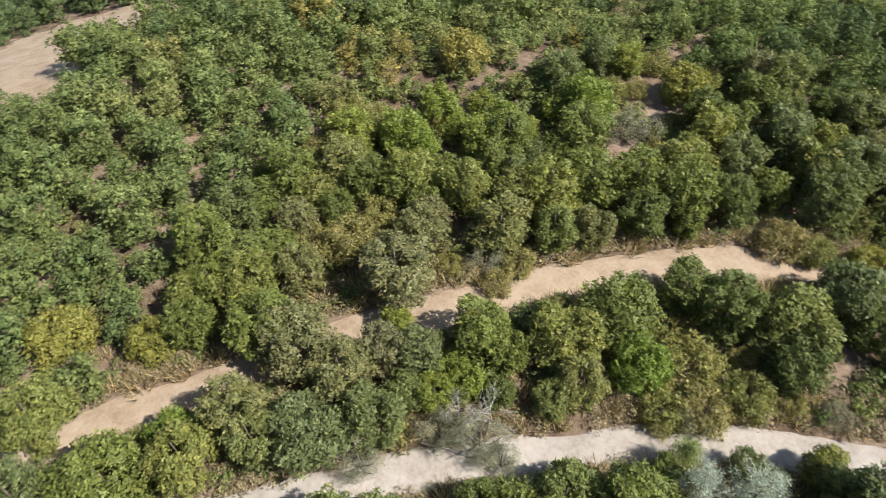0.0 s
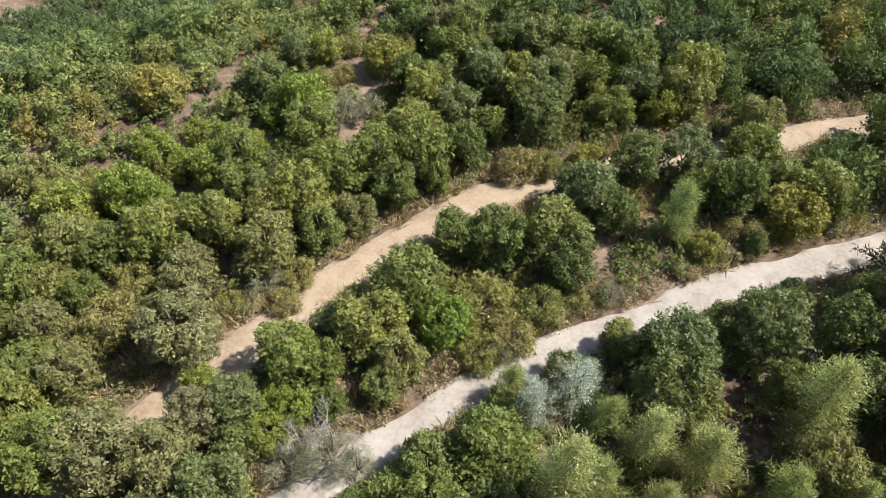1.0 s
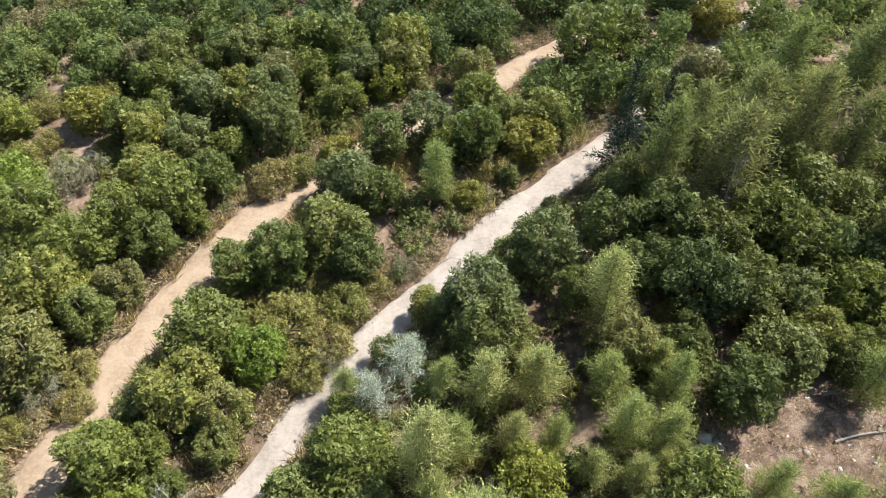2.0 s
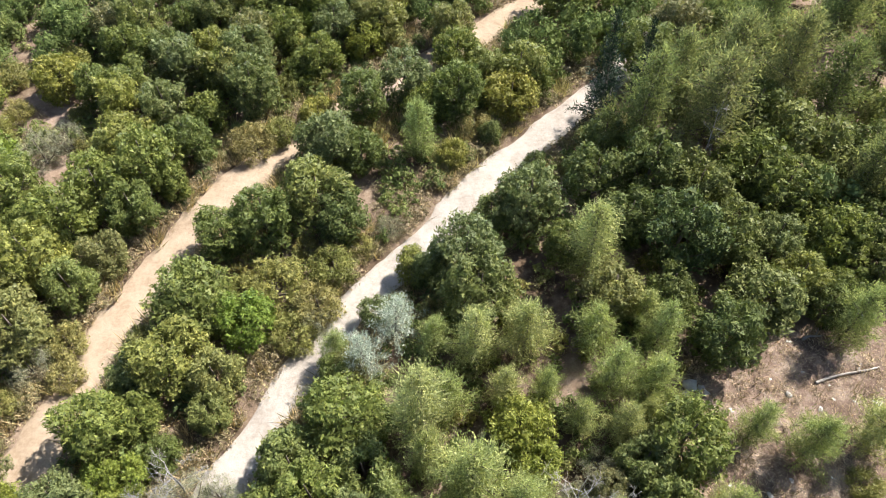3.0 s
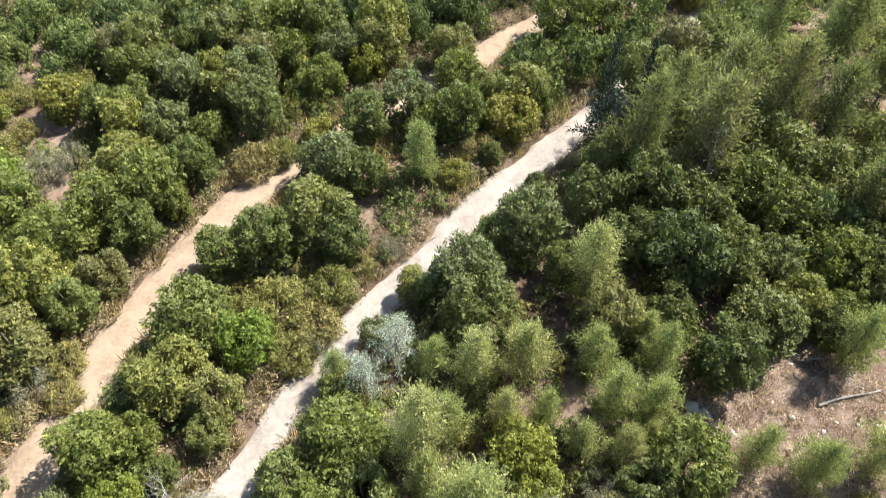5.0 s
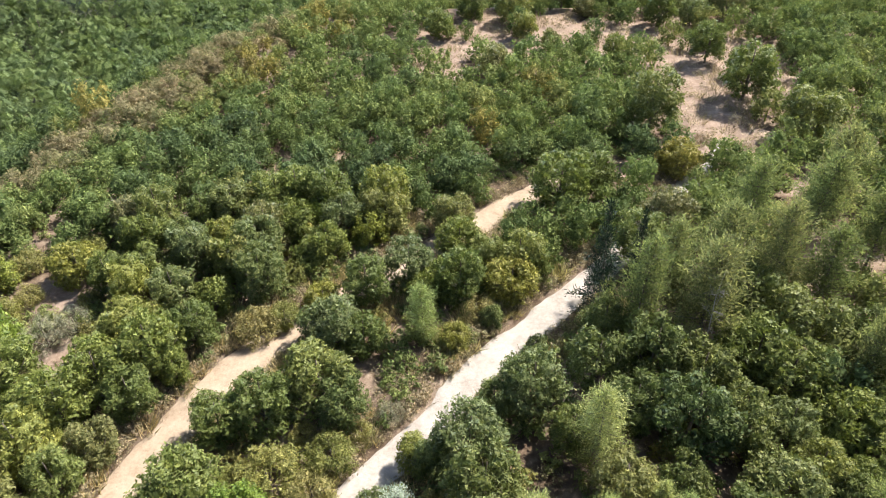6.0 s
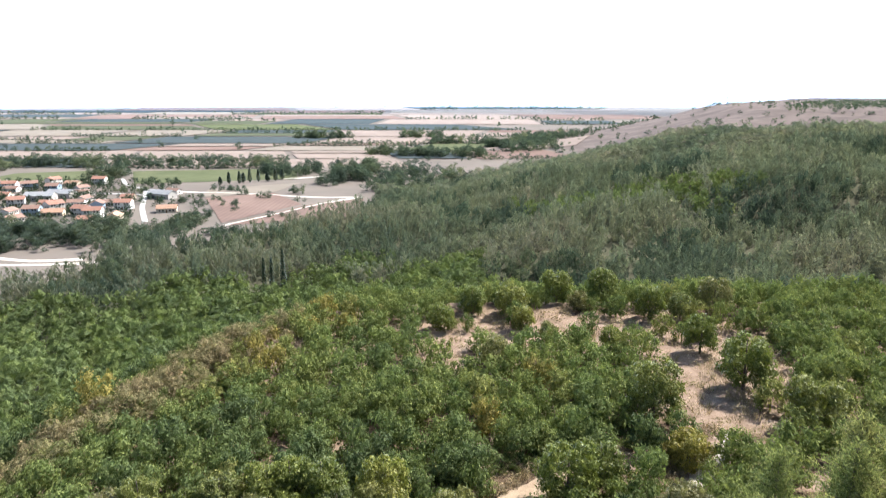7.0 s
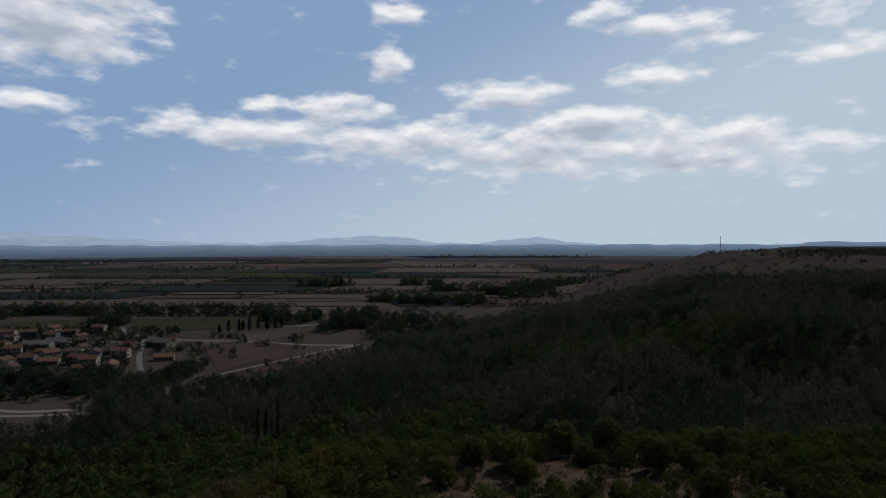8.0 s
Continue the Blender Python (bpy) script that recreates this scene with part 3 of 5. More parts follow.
OAKS_ON_THE_BARE_KNOLL = (
    (-0.4, 111.2, 5.4), (5.3, 119.5, 5.3), (12.6, 119.0, 6.8), (22.6, 128.5, 6.8), (31.3, 127.3, 6.3), (25.9, 122.6, 4.4), (37.4, 116.2, 6.4), (43.2, 116.7, 4.9), (50.3, 119.2, 6.8),
    (40.5, 99.7, 5.8), (17.3, 104.7, 3.8), (13.7, 110.3, 4.9), (26.9, 102.1, 3.8), (41.6, 86.4, 7.8), (26.5, 77.7, 7.6), (8.0, 93.6, 5.9), (44.8, 74.9, 7.2))
OAKS_ABOVE_THE_TRACK = (
    (-25.4, 39.6, 5.4), (-25.9, 34.6, 5.1), (-27.6, 31.7, 4.9), (-22.8, 32.7, 5.8), (-20.5, 35.5, 4.1), (-21.3, 29.2, 4.4), (-23.9, 28.6, 4.8), (-28.3, 27.7, 5.5), (-25.1, 25.6, 4.3), (-22.5, 26.3, 3.5), (-30.0, 31.6, 4.3), (-27.3, 22.1, 5.2),
    (-29.7, 25.4, 4.2), (-20.2, 39.5, 4.1), (-22.8, 43.2, 4.4), (-19.7, 43.8, 4.0), (-26.6, 47.1, 4.4))
OAKS_BETWEEN_THE_TRACKS = (
    (-8.9, 39.4, 5.8), (-9.2, 33.7, 5.9), (-6.3, 38.9, 3.8), (-15.8, 30.4, 5.5), (-12.8, 31.4, 4.7), (-16.6, 24.6, 5.7), (-16.9, 20.0, 5.2), (-19.1, 19.3, 3.4), (-14.0, 19.1, 3.6), (-14.1, 16.9, 3.0), (-19.5, 21.8, 2.6), (-20.3, 15.7, 5.9),
    (-18.3, 16.5, 3.3), (-21.1, 11.4, 3.6), (-22.6, 9.3, 4.1), (-19.6, 9.2, 3.2), (-16.5, 9.1, 2.8), (-16.4, 14.4, 2.4), (-24.0, 8.8, 2.8), (-13.0, 4.0, 4.4), (-15.2, -0.4, 4.6))
OAKS_BELOW_THE_TRACK = (
    (21.6, 24.4, 5.4),
    (7.5, 38.2, 5.5), (6.5, 32.8, 5.2), (3.8, 32.2, 3.2), (1.8, 27.7, 5.3), (-0.6, 27.8, 3.2), (-1.0, 28.8, 2.6), (9.0, 29.4, 3.5), (-6.6, 19.6, 2.9), (11.5, 24.8, 4.4), (24.1, 36.2, 6.0), (28.6, 38.6, 6.6), (26.0, 34.1, 5.5),
    (24.7, 26.3, 3.9), (24.0, 29.5, 4.1), (28.3, 29.8, 5.3), (28.4, 26.1, 3.0), (14.1, 14.6, 5.2), (11.7, 13.5, 3.5), (12.6, 10.9, 3.6), (-5.8, 16.1, 5.5), (-8.6, 13.4, 4.5), (-11.0, 15.1, 2.6), (-4.3, 12.9, 4.0), (-7.1, 11.3, 4.2),
    (-9.7, 10.7, 3.5), (-5.4, 10.0, 4.1), (-4.5, 8.9, 2.8), (-11.1, 9.1, 2.8), (9.6, 12.3, 2.3), (4.2, 41.7, 3.8))
OAKS_IN_THE_SHADE = (
    (34.6, 31.6, 6.2), (35.6, 27.4, 5.6), (34.2, 35.4, 5.6), (31.0, 30.4, 4.4), (31.2, 26.8, 3.7), (26.4, 24.4, 3.2),
    (-7.3, 31.9, 4.0), (2.6, 24.4, 5.3), (15.9, 35.5, 5.6), (18.9, 33.5, 5.5), (16.8, 29.1, 6.0), (13.6, 31.2, 4.5), (20.4, 29.5, 4.8), (15.5, 25.3, 3.5), (18.4, 21.7, 4.6), (33.9, 38.6, 4.5), (25.8, 42.2, 5.1), (11.6, 34.9, 4.7),
    (13.1, 39.4, 4.1))
PALE_OAKS = (
    (-12.8, 23.2, 4.0), (-19.8, 13.0, 2.5), (-17.9, 13.0, 2.8), (-24.6, 11.5, 2.5), (-18.5, 10.8, 2.8), (4.8, 15.8, 4.3), (5.7, 13.4, 3.0), (-2.6, 9.3, 2.1), (-24.3, -4.2, 3.5))
LOW_SHRUBS = (
    (-36.6, 45.0, 2.6), (-31.4, 48.8, 2.4), (-31.0, 44.6, 2.2), (-29.6, 41.0, 2.2),
    (-24.7, 22.2, 3.0), (-24.1, 19.7, 2.6), (-27.1, 17.6, 2.3), (-15.5, 40.7, 4.1), (-13.4, 42.1, 3.2), (-11.6, 26.3, 5.0), (-7.6, 27.9, 3.8), (-8.5, 25.0, 3.9), (-13.9, 26.6, 2.4), (-9.8, 22.7, 3.4), (-0.4, 24.5, 2.3), (-9.9, 30.2, 2.1),
    (20.3, 10.2, 2.9), (22.1, 10.9, 2.0), (19.2, 9.3, 1.9), (24.8, 12.7, 2.3), (-5.8, 30.4, 2.1), (-33.5, 51.0, 3.6), (-30.0, 49.2, 3.0), (-38.6, 49.4, 3.4), (-25.2, -6.4, 2.8), (0.9, 39.6, 3.0), (2.9, 43.0, 3.4))
TWIGGY_SHRUBS = (
    (-32.4, 39.5, 4.0), (-33.6, 37.0, 2.7), (-30.8, 41.1, 3.2), (-26.3, 20.2, 3.3), (-14.3, 11.5, 3.9), (-16.0, 9.8, 3.2), (-12.6, 12.0, 2.6), (-8.4, 23.6, 2.3), (9.1, 13.6, 2.5), (7.6, 11.9, 2.3), (2.4, 14.8, 2.1), (-3.8, 32.0, 2.1),
    (-17.0, 4.6, 3.2))
YOUNG_PINES = (
    (-6.7, 21.4, 2.2), (-0.4, 21.7, 2.8), (2.2, 20.6, 3.8), (5.5, 21.4, 3.9), (10.1, 21.8, 3.2), (14.1, 21.6, 3.2), (13.4, 23.6, 2.9), (27.1, 22.6, 3.4), (10.7, 18.7, 3.4), (13.2, 18.3, 3.4), (3.9, 18.0, 2.7), (6.4, 18.1, 2.3),
    (8.4, 16.1, 2.6), (10.8, 15.7, 2.6), (18.8, 15.7, 2.6), (12.5, 16.6, 2.1), (15.6, 10.8, 2.9), (-1.4, 15.8, 4.6), (1.9, 12.0, 4.9), (0.3, 17.2, 3.0), (-1.5, 40.0, 3.6))
PINES_BY_THE_CLEARING = (
    (21.8, 14.5, 3.2), (25.8, 15.2, 3.3), (-0.7, 9.7, 3.5), (-6.3, 12.0, 2.2), (4.5, 11.1, 3.7), (7.0, 9.4, 3.2), (9.8, 10.8, 2.1), (10.4, 9.1, 3.2), (24.0, 8.5, 2.5), (-2.7, 11.6, 2.9), (-0.7, 13.6, 3.0), (2.8, 9.0, 2.8))
TALL_PINES = (
    (20.9, 39.5, 6.7), (15.8, 40.2, 5.2), (31.5, 34.1, 4.7), (19.2, 43.5, 5.1), (24.0, 45.1, 6.1), (28.9, 45.3, 5.7), (32.7, 43.9, 5.6), (28.0, 51.0, 6.0), (38.5, 56.0, 6.4), (35.5, 52.5, 6.0), (40.0, 49.5, 5.6))
YELLOWING_SHRUBS = ((6.2, 45.7, 5.2), (-12.2, 53.1, 3.5), (-33.2, 48.0, 4.9), (1.0, 39.4, 2.8), (-10.4, 44.2, 3.4), (27.2, 67.0, 5.4), (-35.7, -8.7, 4.6), (-32.0, -3.4, 3.8), (-49.1, 33.0, 5.1))
SILVER_CEDARS = ((-3.0, 22.7, 3.9), (-4.8, 20.2, 3.7))
DARK_FIRS = ((13.6, 43.6, 4.8), (17.5, 46.5, 3.2))

standing = []
rng = random.Random(5)
for spots, kinds, low in ((OAKS_ABOVE_THE_TRACK, OAKS, 0.85), (OAKS_BETWEEN_THE_TRACKS, OAKS, 0.8), (OAKS_BELOW_THE_TRACK, OAKS, 0.85), (PINES_BY_THE_CLEARING, PINES, 1.0), (OAKS_IN_THE_SHADE, SHADED_OAKS, 0.9), (TWIGGY_SHRUBS, TWIGGY, 0.9), (OAKS_HIDING_THE_TRACK, OAKS, 0.85), (OAKS_DOWN_THE_TRACK, OAKS, 0.8), (OAKS_ON_THE_BARE_KNOLL, OAKS, 0.85), (PALE_OAKS, LIMES, 0.8),
                          (LOW_SHRUBS, SHRUBS, 0.8), (YELLOWING_SHRUBS, GOLDEN, 0.9), (YOUNG_PINES, PINES, 1.0), (TALL_PINES, OLD_PINES, 0.95), (SILVER_CEDARS, SILVERS, 1.0), (DARK_FIRS, FIRS, 1.3)):
    for i, (x, y, wide) in enumerate(spots):
        wide *= 1.22 if kinds is PINES or kinds is OLD_PINES else 1.15
        if spots in (OAKS_ABOVE_THE_TRACK, OAKS_BETWEEN_THE_TRACKS, OAKS_BELOW_THE_TRACK):
            room = min(float(clear_of(np.array([x]), np.array([y]), line)[0]) for line in (TRACK_A, TRACK_B))
            wide = min(wide, 2 * (room - 1.25))
            if wide < 2.0:
                continue
        s = wide / 5.0
        place(kinds[i % len(kinds)], x, y, wide, high=s * low * rng.uniform(0.92, 1.1) + 0.12, turn=rng.uniform(0, 6.28))
        standing.append((x, y, wide / 2))


def scatter(seed, x0, x1, y0, y1, step, jitter=0.42):
    g = np.random.default_rng(seed)
    gx, gy = np.meshgrid(np.arange(float(x0), x1, step), np.arange(float(y0), y1, step * 0.87))
    gx[1::2] += step / 2
    return (gx + g.uniform(-jitter, jitter, gx.shape) * step).ravel(), (gy + g.uniform(-jitter, jitter, gy.shape) * step).ravel(), g


SIGHT = curve(((4.4, 51.0), (6.0, 55.5), (7.8, 60.0)), 0.7)  # low ground before the bend of the dirt track


def free_places(seed, x0, x1, y0, y1, step):
    """Places for the scrub between the tracks, clearings and trees that already stand."""
    x, y, g = scatter(seed, x0, x1, y0, y1, step)
    ok = ~((y > 8.5) & (y < 44.5) & (np.abs(x) < 21.5 + 0.33 * y) & (x > 0.42 * y - 31) & ((x < 10) | (y < 25))) & (x < 0.72 * y + 44) & (clear_of(x, y, BROW) > 4.4 + 2.6 * wavy(x, y, 21)) & (clear_of(x, y, SIGHT) > 1.8) & (clear_of(x, y, TRACK_A) > np.where(y > 62, 1.2, 3.1)) & (clear_of(x, y, TRACK_B) > np.where(y > 52, 1.0, 3.0)) & ((bareness(x, y) < 0.02) | ((y > 92) & (x > -6) & (g.random(len(x)) < 0.15)))
    x, y = x[ok], y[ok]
    ok = np.ones(len(x), bool)
    for sx, sy, r in standing:
        ok &= np.hypot(x - sx, y - sy) > r * 0.62 + 0.9
    return x[ok], y[ok], g


wx, wy, wg = free_places(21, -82, 96, -22, 136, 3.45)
wide = wg.uniform(3.2, 5.6, len(wx)) * np.where(wx > 12, 1.1, 1.0)
low = clear_of(wx, wy, BROW)
wide *= np.where((low < 11) & (outside(wx, wy) < 8), 0.58 + 0.03 * low, 1.0)
wide *= np.where(outside(wx, wy) > 8, 1.25, 1.0)
order = np.argsort(np.hypot(wx + 14, wy - 26))
near_count = 120
for i in order[:near_count]:
    mix = wg.random()
    kind = OAKS[wg.integers(5)] if mix < 0.80 else (LIMES[wg.integers(2)] if mix < 0.88 else SHRUBS[wg.integers(2)])
    if low[i] < 14 and mix < 0.6:
        kind = SHRUBS[wg.integers(2)] if mix < 0.3 else LIMES[wg.integers(2)]
    if wx[i] > 10 and wy[i] < 52:
        kind = PINES[wg.integers(3)] if mix > 0.7 else SHADED_OAKS[wg.integers(2)]
    place(kind, wx[i], wy[i], wide[i] * 1.1, high=wide[i] * 1.1 / 5 * wg.uniform(0.8, 1.05) + 0.1, turn=wg.uniform(0, 6.28))


def woods(name, x, y, wide, patterns, material, seed, label, category, flat=0.9, lift=0.0, tint=None):
    """Many trees as one mesh: patterns 1 m wide, turned and scaled."""
    g = np.random.default_rng(seed)
    z = ground_height(x, y) + lift
    pick = g.integers(len(patterns), size=len(x))
    vs, fs, ts, n = [], [], [], 0
    for k, (v, f) in enumerate(patterns):
        idx = np.where(pick == k)[0]
        if not len(idx):
            continue
        a = g.uniform(0, 6.28, len(idx))
        c, s = np.cos(a)[:, None], np.sin(a)[:, None]
        w = wide[idx][:, None]
        h = w * flat * g.uniform(0.85, 1.15, (len(idx), 1))
        px = (v[None, :, 0] * c - v[None, :, 1] * s) * w + x[idx][:, None]
        py = (v[None, :, 0] * s + v[None, :, 1] * c) * w + y[idx][:, None]
        pz = v[None, :, 2] * h + z[idx][:, None]
        vs.append(np.stack([px, py, pz], -1).reshape(-1, 3))
        fs.append((f[None] + (np.arange(len(idx)) * len(v))[:, None, None]).reshape(-1, f.shape[1]) + n)
        n += len(idx) * len(v)
        t = np.clip(0.46 + (0.25 if wide.mean() < 6 else 0.42) * wavy(x[idx], y[idx], 31 if wide.mean() < 6 else 110) + (0.5 if wide.mean() < 6 else 0.3) * (g.random(len(idx)) - 0.5) + 0.5 * (g.random(len(idx)) > 0.975), 0, 1) if tint is None else tint[idx]
        ts.append(np.repeat(t, len(v)))
    ob = new(name, raw_mesh(name, np.concatenate(vs), np.concatenate(fs), material, tint=np.concatenate(ts)))
    return tagged(ob, label, category, kind="stuff")


def pattern(seed, lobes, leaves, length, tall=0.85, base=0.1, core=0.72, stem=True):
    g = np.random.default_rng(seed)
    made = [crown(g, 1.0, tall, base, lobes, leaves, length, core, 0.6)]
    if stem:
        made.append(split(tubes([[(0, 0, -0.06, 0.035), (0.01, 0, base + 0.3, 0.022)]], 4)))
    return join(made)


MID_PATTERNS = [pattern(100 + i, 13, 560, 0.088) for i in range(6)]
rest = order[near_count:]
# no dip is modelled here: its shade is put in as a darker leaf tint
hollow_shade = np.exp(-((wx[rest] + 18) / 26) ** 2 - ((wy[rest] - 64) / 13) ** 2)
tone = 0.5 + 0.25 * wavy(wx[rest], wy[rest], 31) + 0.5 * (wg.random(len(rest)) - 0.5) + 0.5 * (wg.random(len(rest)) > 0.99) - 0.4 * hollow_shade
tone = tone + 0.28 * (low[rest] < 13)
tone = np.where(outside(wx[rest], wy[rest]) > 9, np.where(wy[rest] > 48, 0.35, 0.9) * wg.random(len(rest)), tone)
tone = np.clip(tone, 0, 1)
distant = np.hypot(wx[rest], wy[rest]) > 84
woods("oak_scrub", wx[rest][~distant], wy[rest][~distant], wide[rest][~distant] * 0.90, MID_PATTERNS, M_WOODS, 31, "dense green oak scrub covering the hill top", "scrub", 1.08, tint=tone[~distant])
SMALL_PATTERNS = [pattern(106 + i, 11, 270, 0.105) for i in range(6)]
woods("oak_scrub", wx[rest][distant], wy[rest][distant], wide[rest][distant] * 0.88, SMALL_PATTERNS, M_WOODS, 32, "dense green oak scrub covering the hill top", "scrub", 1.08, tint=tone[distant])

# woods on the slopes and the far hill


def lane_edge(x):
    """How far ahead the woods reach before the open fields by the lane."""
    return np.where(x < -135, 372, np.where(x < -52, 372 + (x + 135) * 1.5, 9999))



FAR_PATTERNS = [pattern(120 + i, 6, 60, 0.20, tall=1.0, stem=False) for i in range(6)]
sx, sy, sg = scatter(41, -330, 420, -60, 560, 7.0)
so = outside(sx, sy)
su, _ = along(sx, sy)
near_slope = (so > 3) & (np.hypot(sx, sy) < 175)
ok = (so > 6) & (so < 420) & ~near_slope & (sx > -0.75 * sy - 70) & (sx < 0.75 * sy + 40)
ok &= (su > -25 + 18 * wavy(sx, sy, 90)) | (so < 150 + 40 * wavy(sx, sy, 70))
ok &= ~((sx < -150) & (sy > 300) & (su < -40))
ok &= bareness(sx, sy) < 0.02
ok &= sy < lane_edge(sx)
open_spot = np.hypot(sx + 72, sy - 280) > 9
ok &= open_spot
ok &= ~((sx < -172) & (sy > 285) & (sy < 352))
ok &= ~((sx < 20) & (np.hypot(sx, sy) < 295 + 30 * wavy(sx, sy, 60)))
ok &= (wavy(sx, sy, 43) > -0.62) & (sg.random(len(sx)) < 0.94)
# bands of shade in the folds, put in by giving those trees darker leaves
dark = ok & ((wavy(sx + 30, sy * 1.6, 150) > 0.36) | ((sx > 25) & (sy < 225 + 20 * wavy(sx, sy, 70)) & (wavy(sx, sy, 38) > -0.25))) & (sg.random(len(sx)) < 0.75) & (np.hypot(sx, sy) > 165)
woods("dark_pine_woods", sx[dark], sy[dark], sg.uniform(5.0, 8.5, dark.sum()), FAR_PATTERNS, M_VALLEY, 48, "pine woods in the folds of the slope, coloured darker for the shade there", "woods", 1.5)
ok &= ~dark
fresh = ok & (np.hypot((sx - 110) / 70, (sy - 402) / 40) + 0.35 * wavy(sx, sy, 60) < 1) & (sg.random(len(sx)) < 0.8)
woods("light_green_woods", sx[fresh], sy[fresh], sg.uniform(5.5, 9.0, fresh.sum()), FAR_PATTERNS, M_WOODS, 50, "lighter green woods on the far slope", "woods", 1.1, tint=sg.uniform(0.0, 0.4, fresh.sum()))
ok &= ~fresh
woods("slope_woods", sx[ok], sy[ok], sg.uniform(4.2, 8.0, ok.sum()), FAR_PATTERNS, M_HAZY_WOOD, 42, "grey-green woods on the falling slope, greyed further for haze", "woods", 1.7)

SLOPE_PATTERNS = [pattern(110 + i, 9, 190, 0.115, stem=False) for i in range(5)]
lx, ly, lg = scatter(46, -150, 110, -22, 172, 4.2)
lo = outside(lx, ly)
keep = (lo > 2) & (np.hypot(lx, ly) < 172) & (bareness(lx, ly) < 0.02) & ~((lx > -82) & (lx < 96) & (ly < 136)) & (lx < 75)
woods("slope_scrub", lx[keep], ly[keep], lg.uniform(3.9, 5.8, keep.sum()), SLOPE_PATTERNS, M_WOODS, 47, "dense green scrub on the falling slope", "scrub", 1.1, tint=lg.uniform(0.0, 0.16, keep.sum()))
keep = (so > 3) & open_spot & (sx < 20) & (np.hypot(sx, sy) >= 172) & (np.hypot(sx, sy) < 300 + 30 * wavy(sx, sy, 60)) & (sy < 340) & (sx > -0.75 * sy - 70)
woods("green_slope_woods", sx[keep], sy[keep], sg.uniform(7.0, 10.5, keep.sum()), FAR_PATTERNS, M_WOODS, 49, "green woods low on the slope", "woods", 0.95, tint=sg.uniform(0.0, 0.35, keep.sum()))
HILL_PATTERNS = [pattern(140 + i, 4, 26, 0.28, tall=0.9, stem=False) for i in range(5)]
hx, hy, hg = scatter(43, -160, 1250, 520, 1900, 11.0)
hu, hv = along(hx, hy)
ok = (hy < lane_edge(hx)) & (hu > 6 + 20 * wavy(hx, hy, 120)) & (hv < 300 + 90 * wavy(hx, hy, 260) + 0.25 * hu) & (np.arctan2(hx, hy) < 0.72)
woods("far_hill_woods", hx[ok], hy[ok], hg.uniform(9, 15, ok.sum()), HILL_PATTERNS, M_HAZY_WOOD, 44, "grey-green woods on the far hill, greyed further for haze", "woods", 0.75)
ok = (hv >= 300) & (hu > -140) & (hg.random(len(hu)) < 0.04 + 0.12 * (hu > 260)) & (np.arctan2(hx, hy) < 0.72)
woods("hill_scrub", hx[ok], hy[ok], hg.uniform(5, 11, ok.sum()), HILL_PATTERNS, M_VALLEY, 45, "scattered dark scrub on the bare far hill", "scrub", 0.6)

# ---- dry brush, straw, stones, dead wood ----


def tuft(seed, count, length, width, lean):
    """A tuft of dry stems, about 1 m across."""
    g = np.random.default_rng(seed)
    p = np.concatenate([g.uniform(-0.38, 0.38, (count, 2)), np.zeros((count, 1))], 1)
    way = unit(np.concatenate([p[:, :2] * lean + g.normal(size=(count, 2)) * 0.35, np.ones((count, 1))], 1))
    b = unit(np.cross(way, g.normal(size=(count, 3))))
    s = length * g.uniform(0.5, 1.2, (count, 1))
    v = np.stack([p - b * width / 2, p + way * s, p + b * width / 2], 1).reshape(-1, 3)
    return v, np.arange(3 * count).reshape(count, 3)


BRUSH = [tuft(200 + i, 46, 0.7, 0.05, 1.0) for i in range(4)] + [crown(np.random.default_rng(210 + i), 1.0, 0.55, 0.05, 7, 100, 0.17, 0.0) for i in range(3)]
bx, by, bw, bg = [], [], [], np.random.default_rng(51)
for line, half, share in ((TRACK_A, 1.75, 0.9), (TRACK_B, 1.42, 0.9)):
    way = unit(np.gradient(line, axis=0))
    side = np.stack([way[:, 1], -way[:, 0]], 1)
    for sgn in (-1, 1):
        for k in range(3):
            use = bg.random(len(line)) < share
            off = half + 0.15 + 0.75 * k + bg.uniform(0, 0.7, use.sum())
            p = line[use] + side[use] * (sgn * off)[:, None] + bg.normal(size=(use.sum(), 2)) * 0.2
            bx.append(p[:, 0]), by.append(p[:, 1]), bw.append(bg.uniform(0.55, 1.5, use.sum()))
bx, by, bw = np.concatenate(bx), np.concatenate(by), np.concatenate(bw)
ok = (by < 100) & (clear_of(bx, by, TRACK_A) > 1.6) & (clear_of(bx, by, TRACK_B) > 1.4)
woods("dry_brush", bx[ok], by[ok], bw[ok], BRUSH, M_BRUSH, 52, "dry brown brush along the edges of the tracks", "brush", 1.0)

VERGE = [pattern(190 + i, 7, 90, 0.15, tall=0.75, base=0.03, core=0.4, stem=False) for i in range(4)]
vx, vy, vw = [], [], []
for line, sgn, near, far, size in ((TRACK_A, -1, 1.7, 4.6, 1.5), (TRACK_A, 1, 1.7, 2.6, 0.9), (TRACK_B, -1, 1.25, 4.2, 1.5), (TRACK_B, 1, 1.5, 2.6, 0.9)):
    way = unit(np.gradient(line, axis=0))
    side = np.stack([way[:, 1], -way[:, 0]], 1) * sgn
    for k in range(3):
        use = bg.random(len(line)) < 0.62
        p = line[use] + side[use] * (near + (far - near) * bg.random(use.sum()) ** 1.4)[:, None] + bg.normal(size=(use.sum(), 2)) * 0.15
        vx.append(p[:, 0]), vy.append(p[:, 1]), vw.append(size * bg.uniform(0.45, 1.25, use.sum()))
vx, vy, vw = np.concatenate(vx), np.concatenate(vy), np.concatenate(vw)
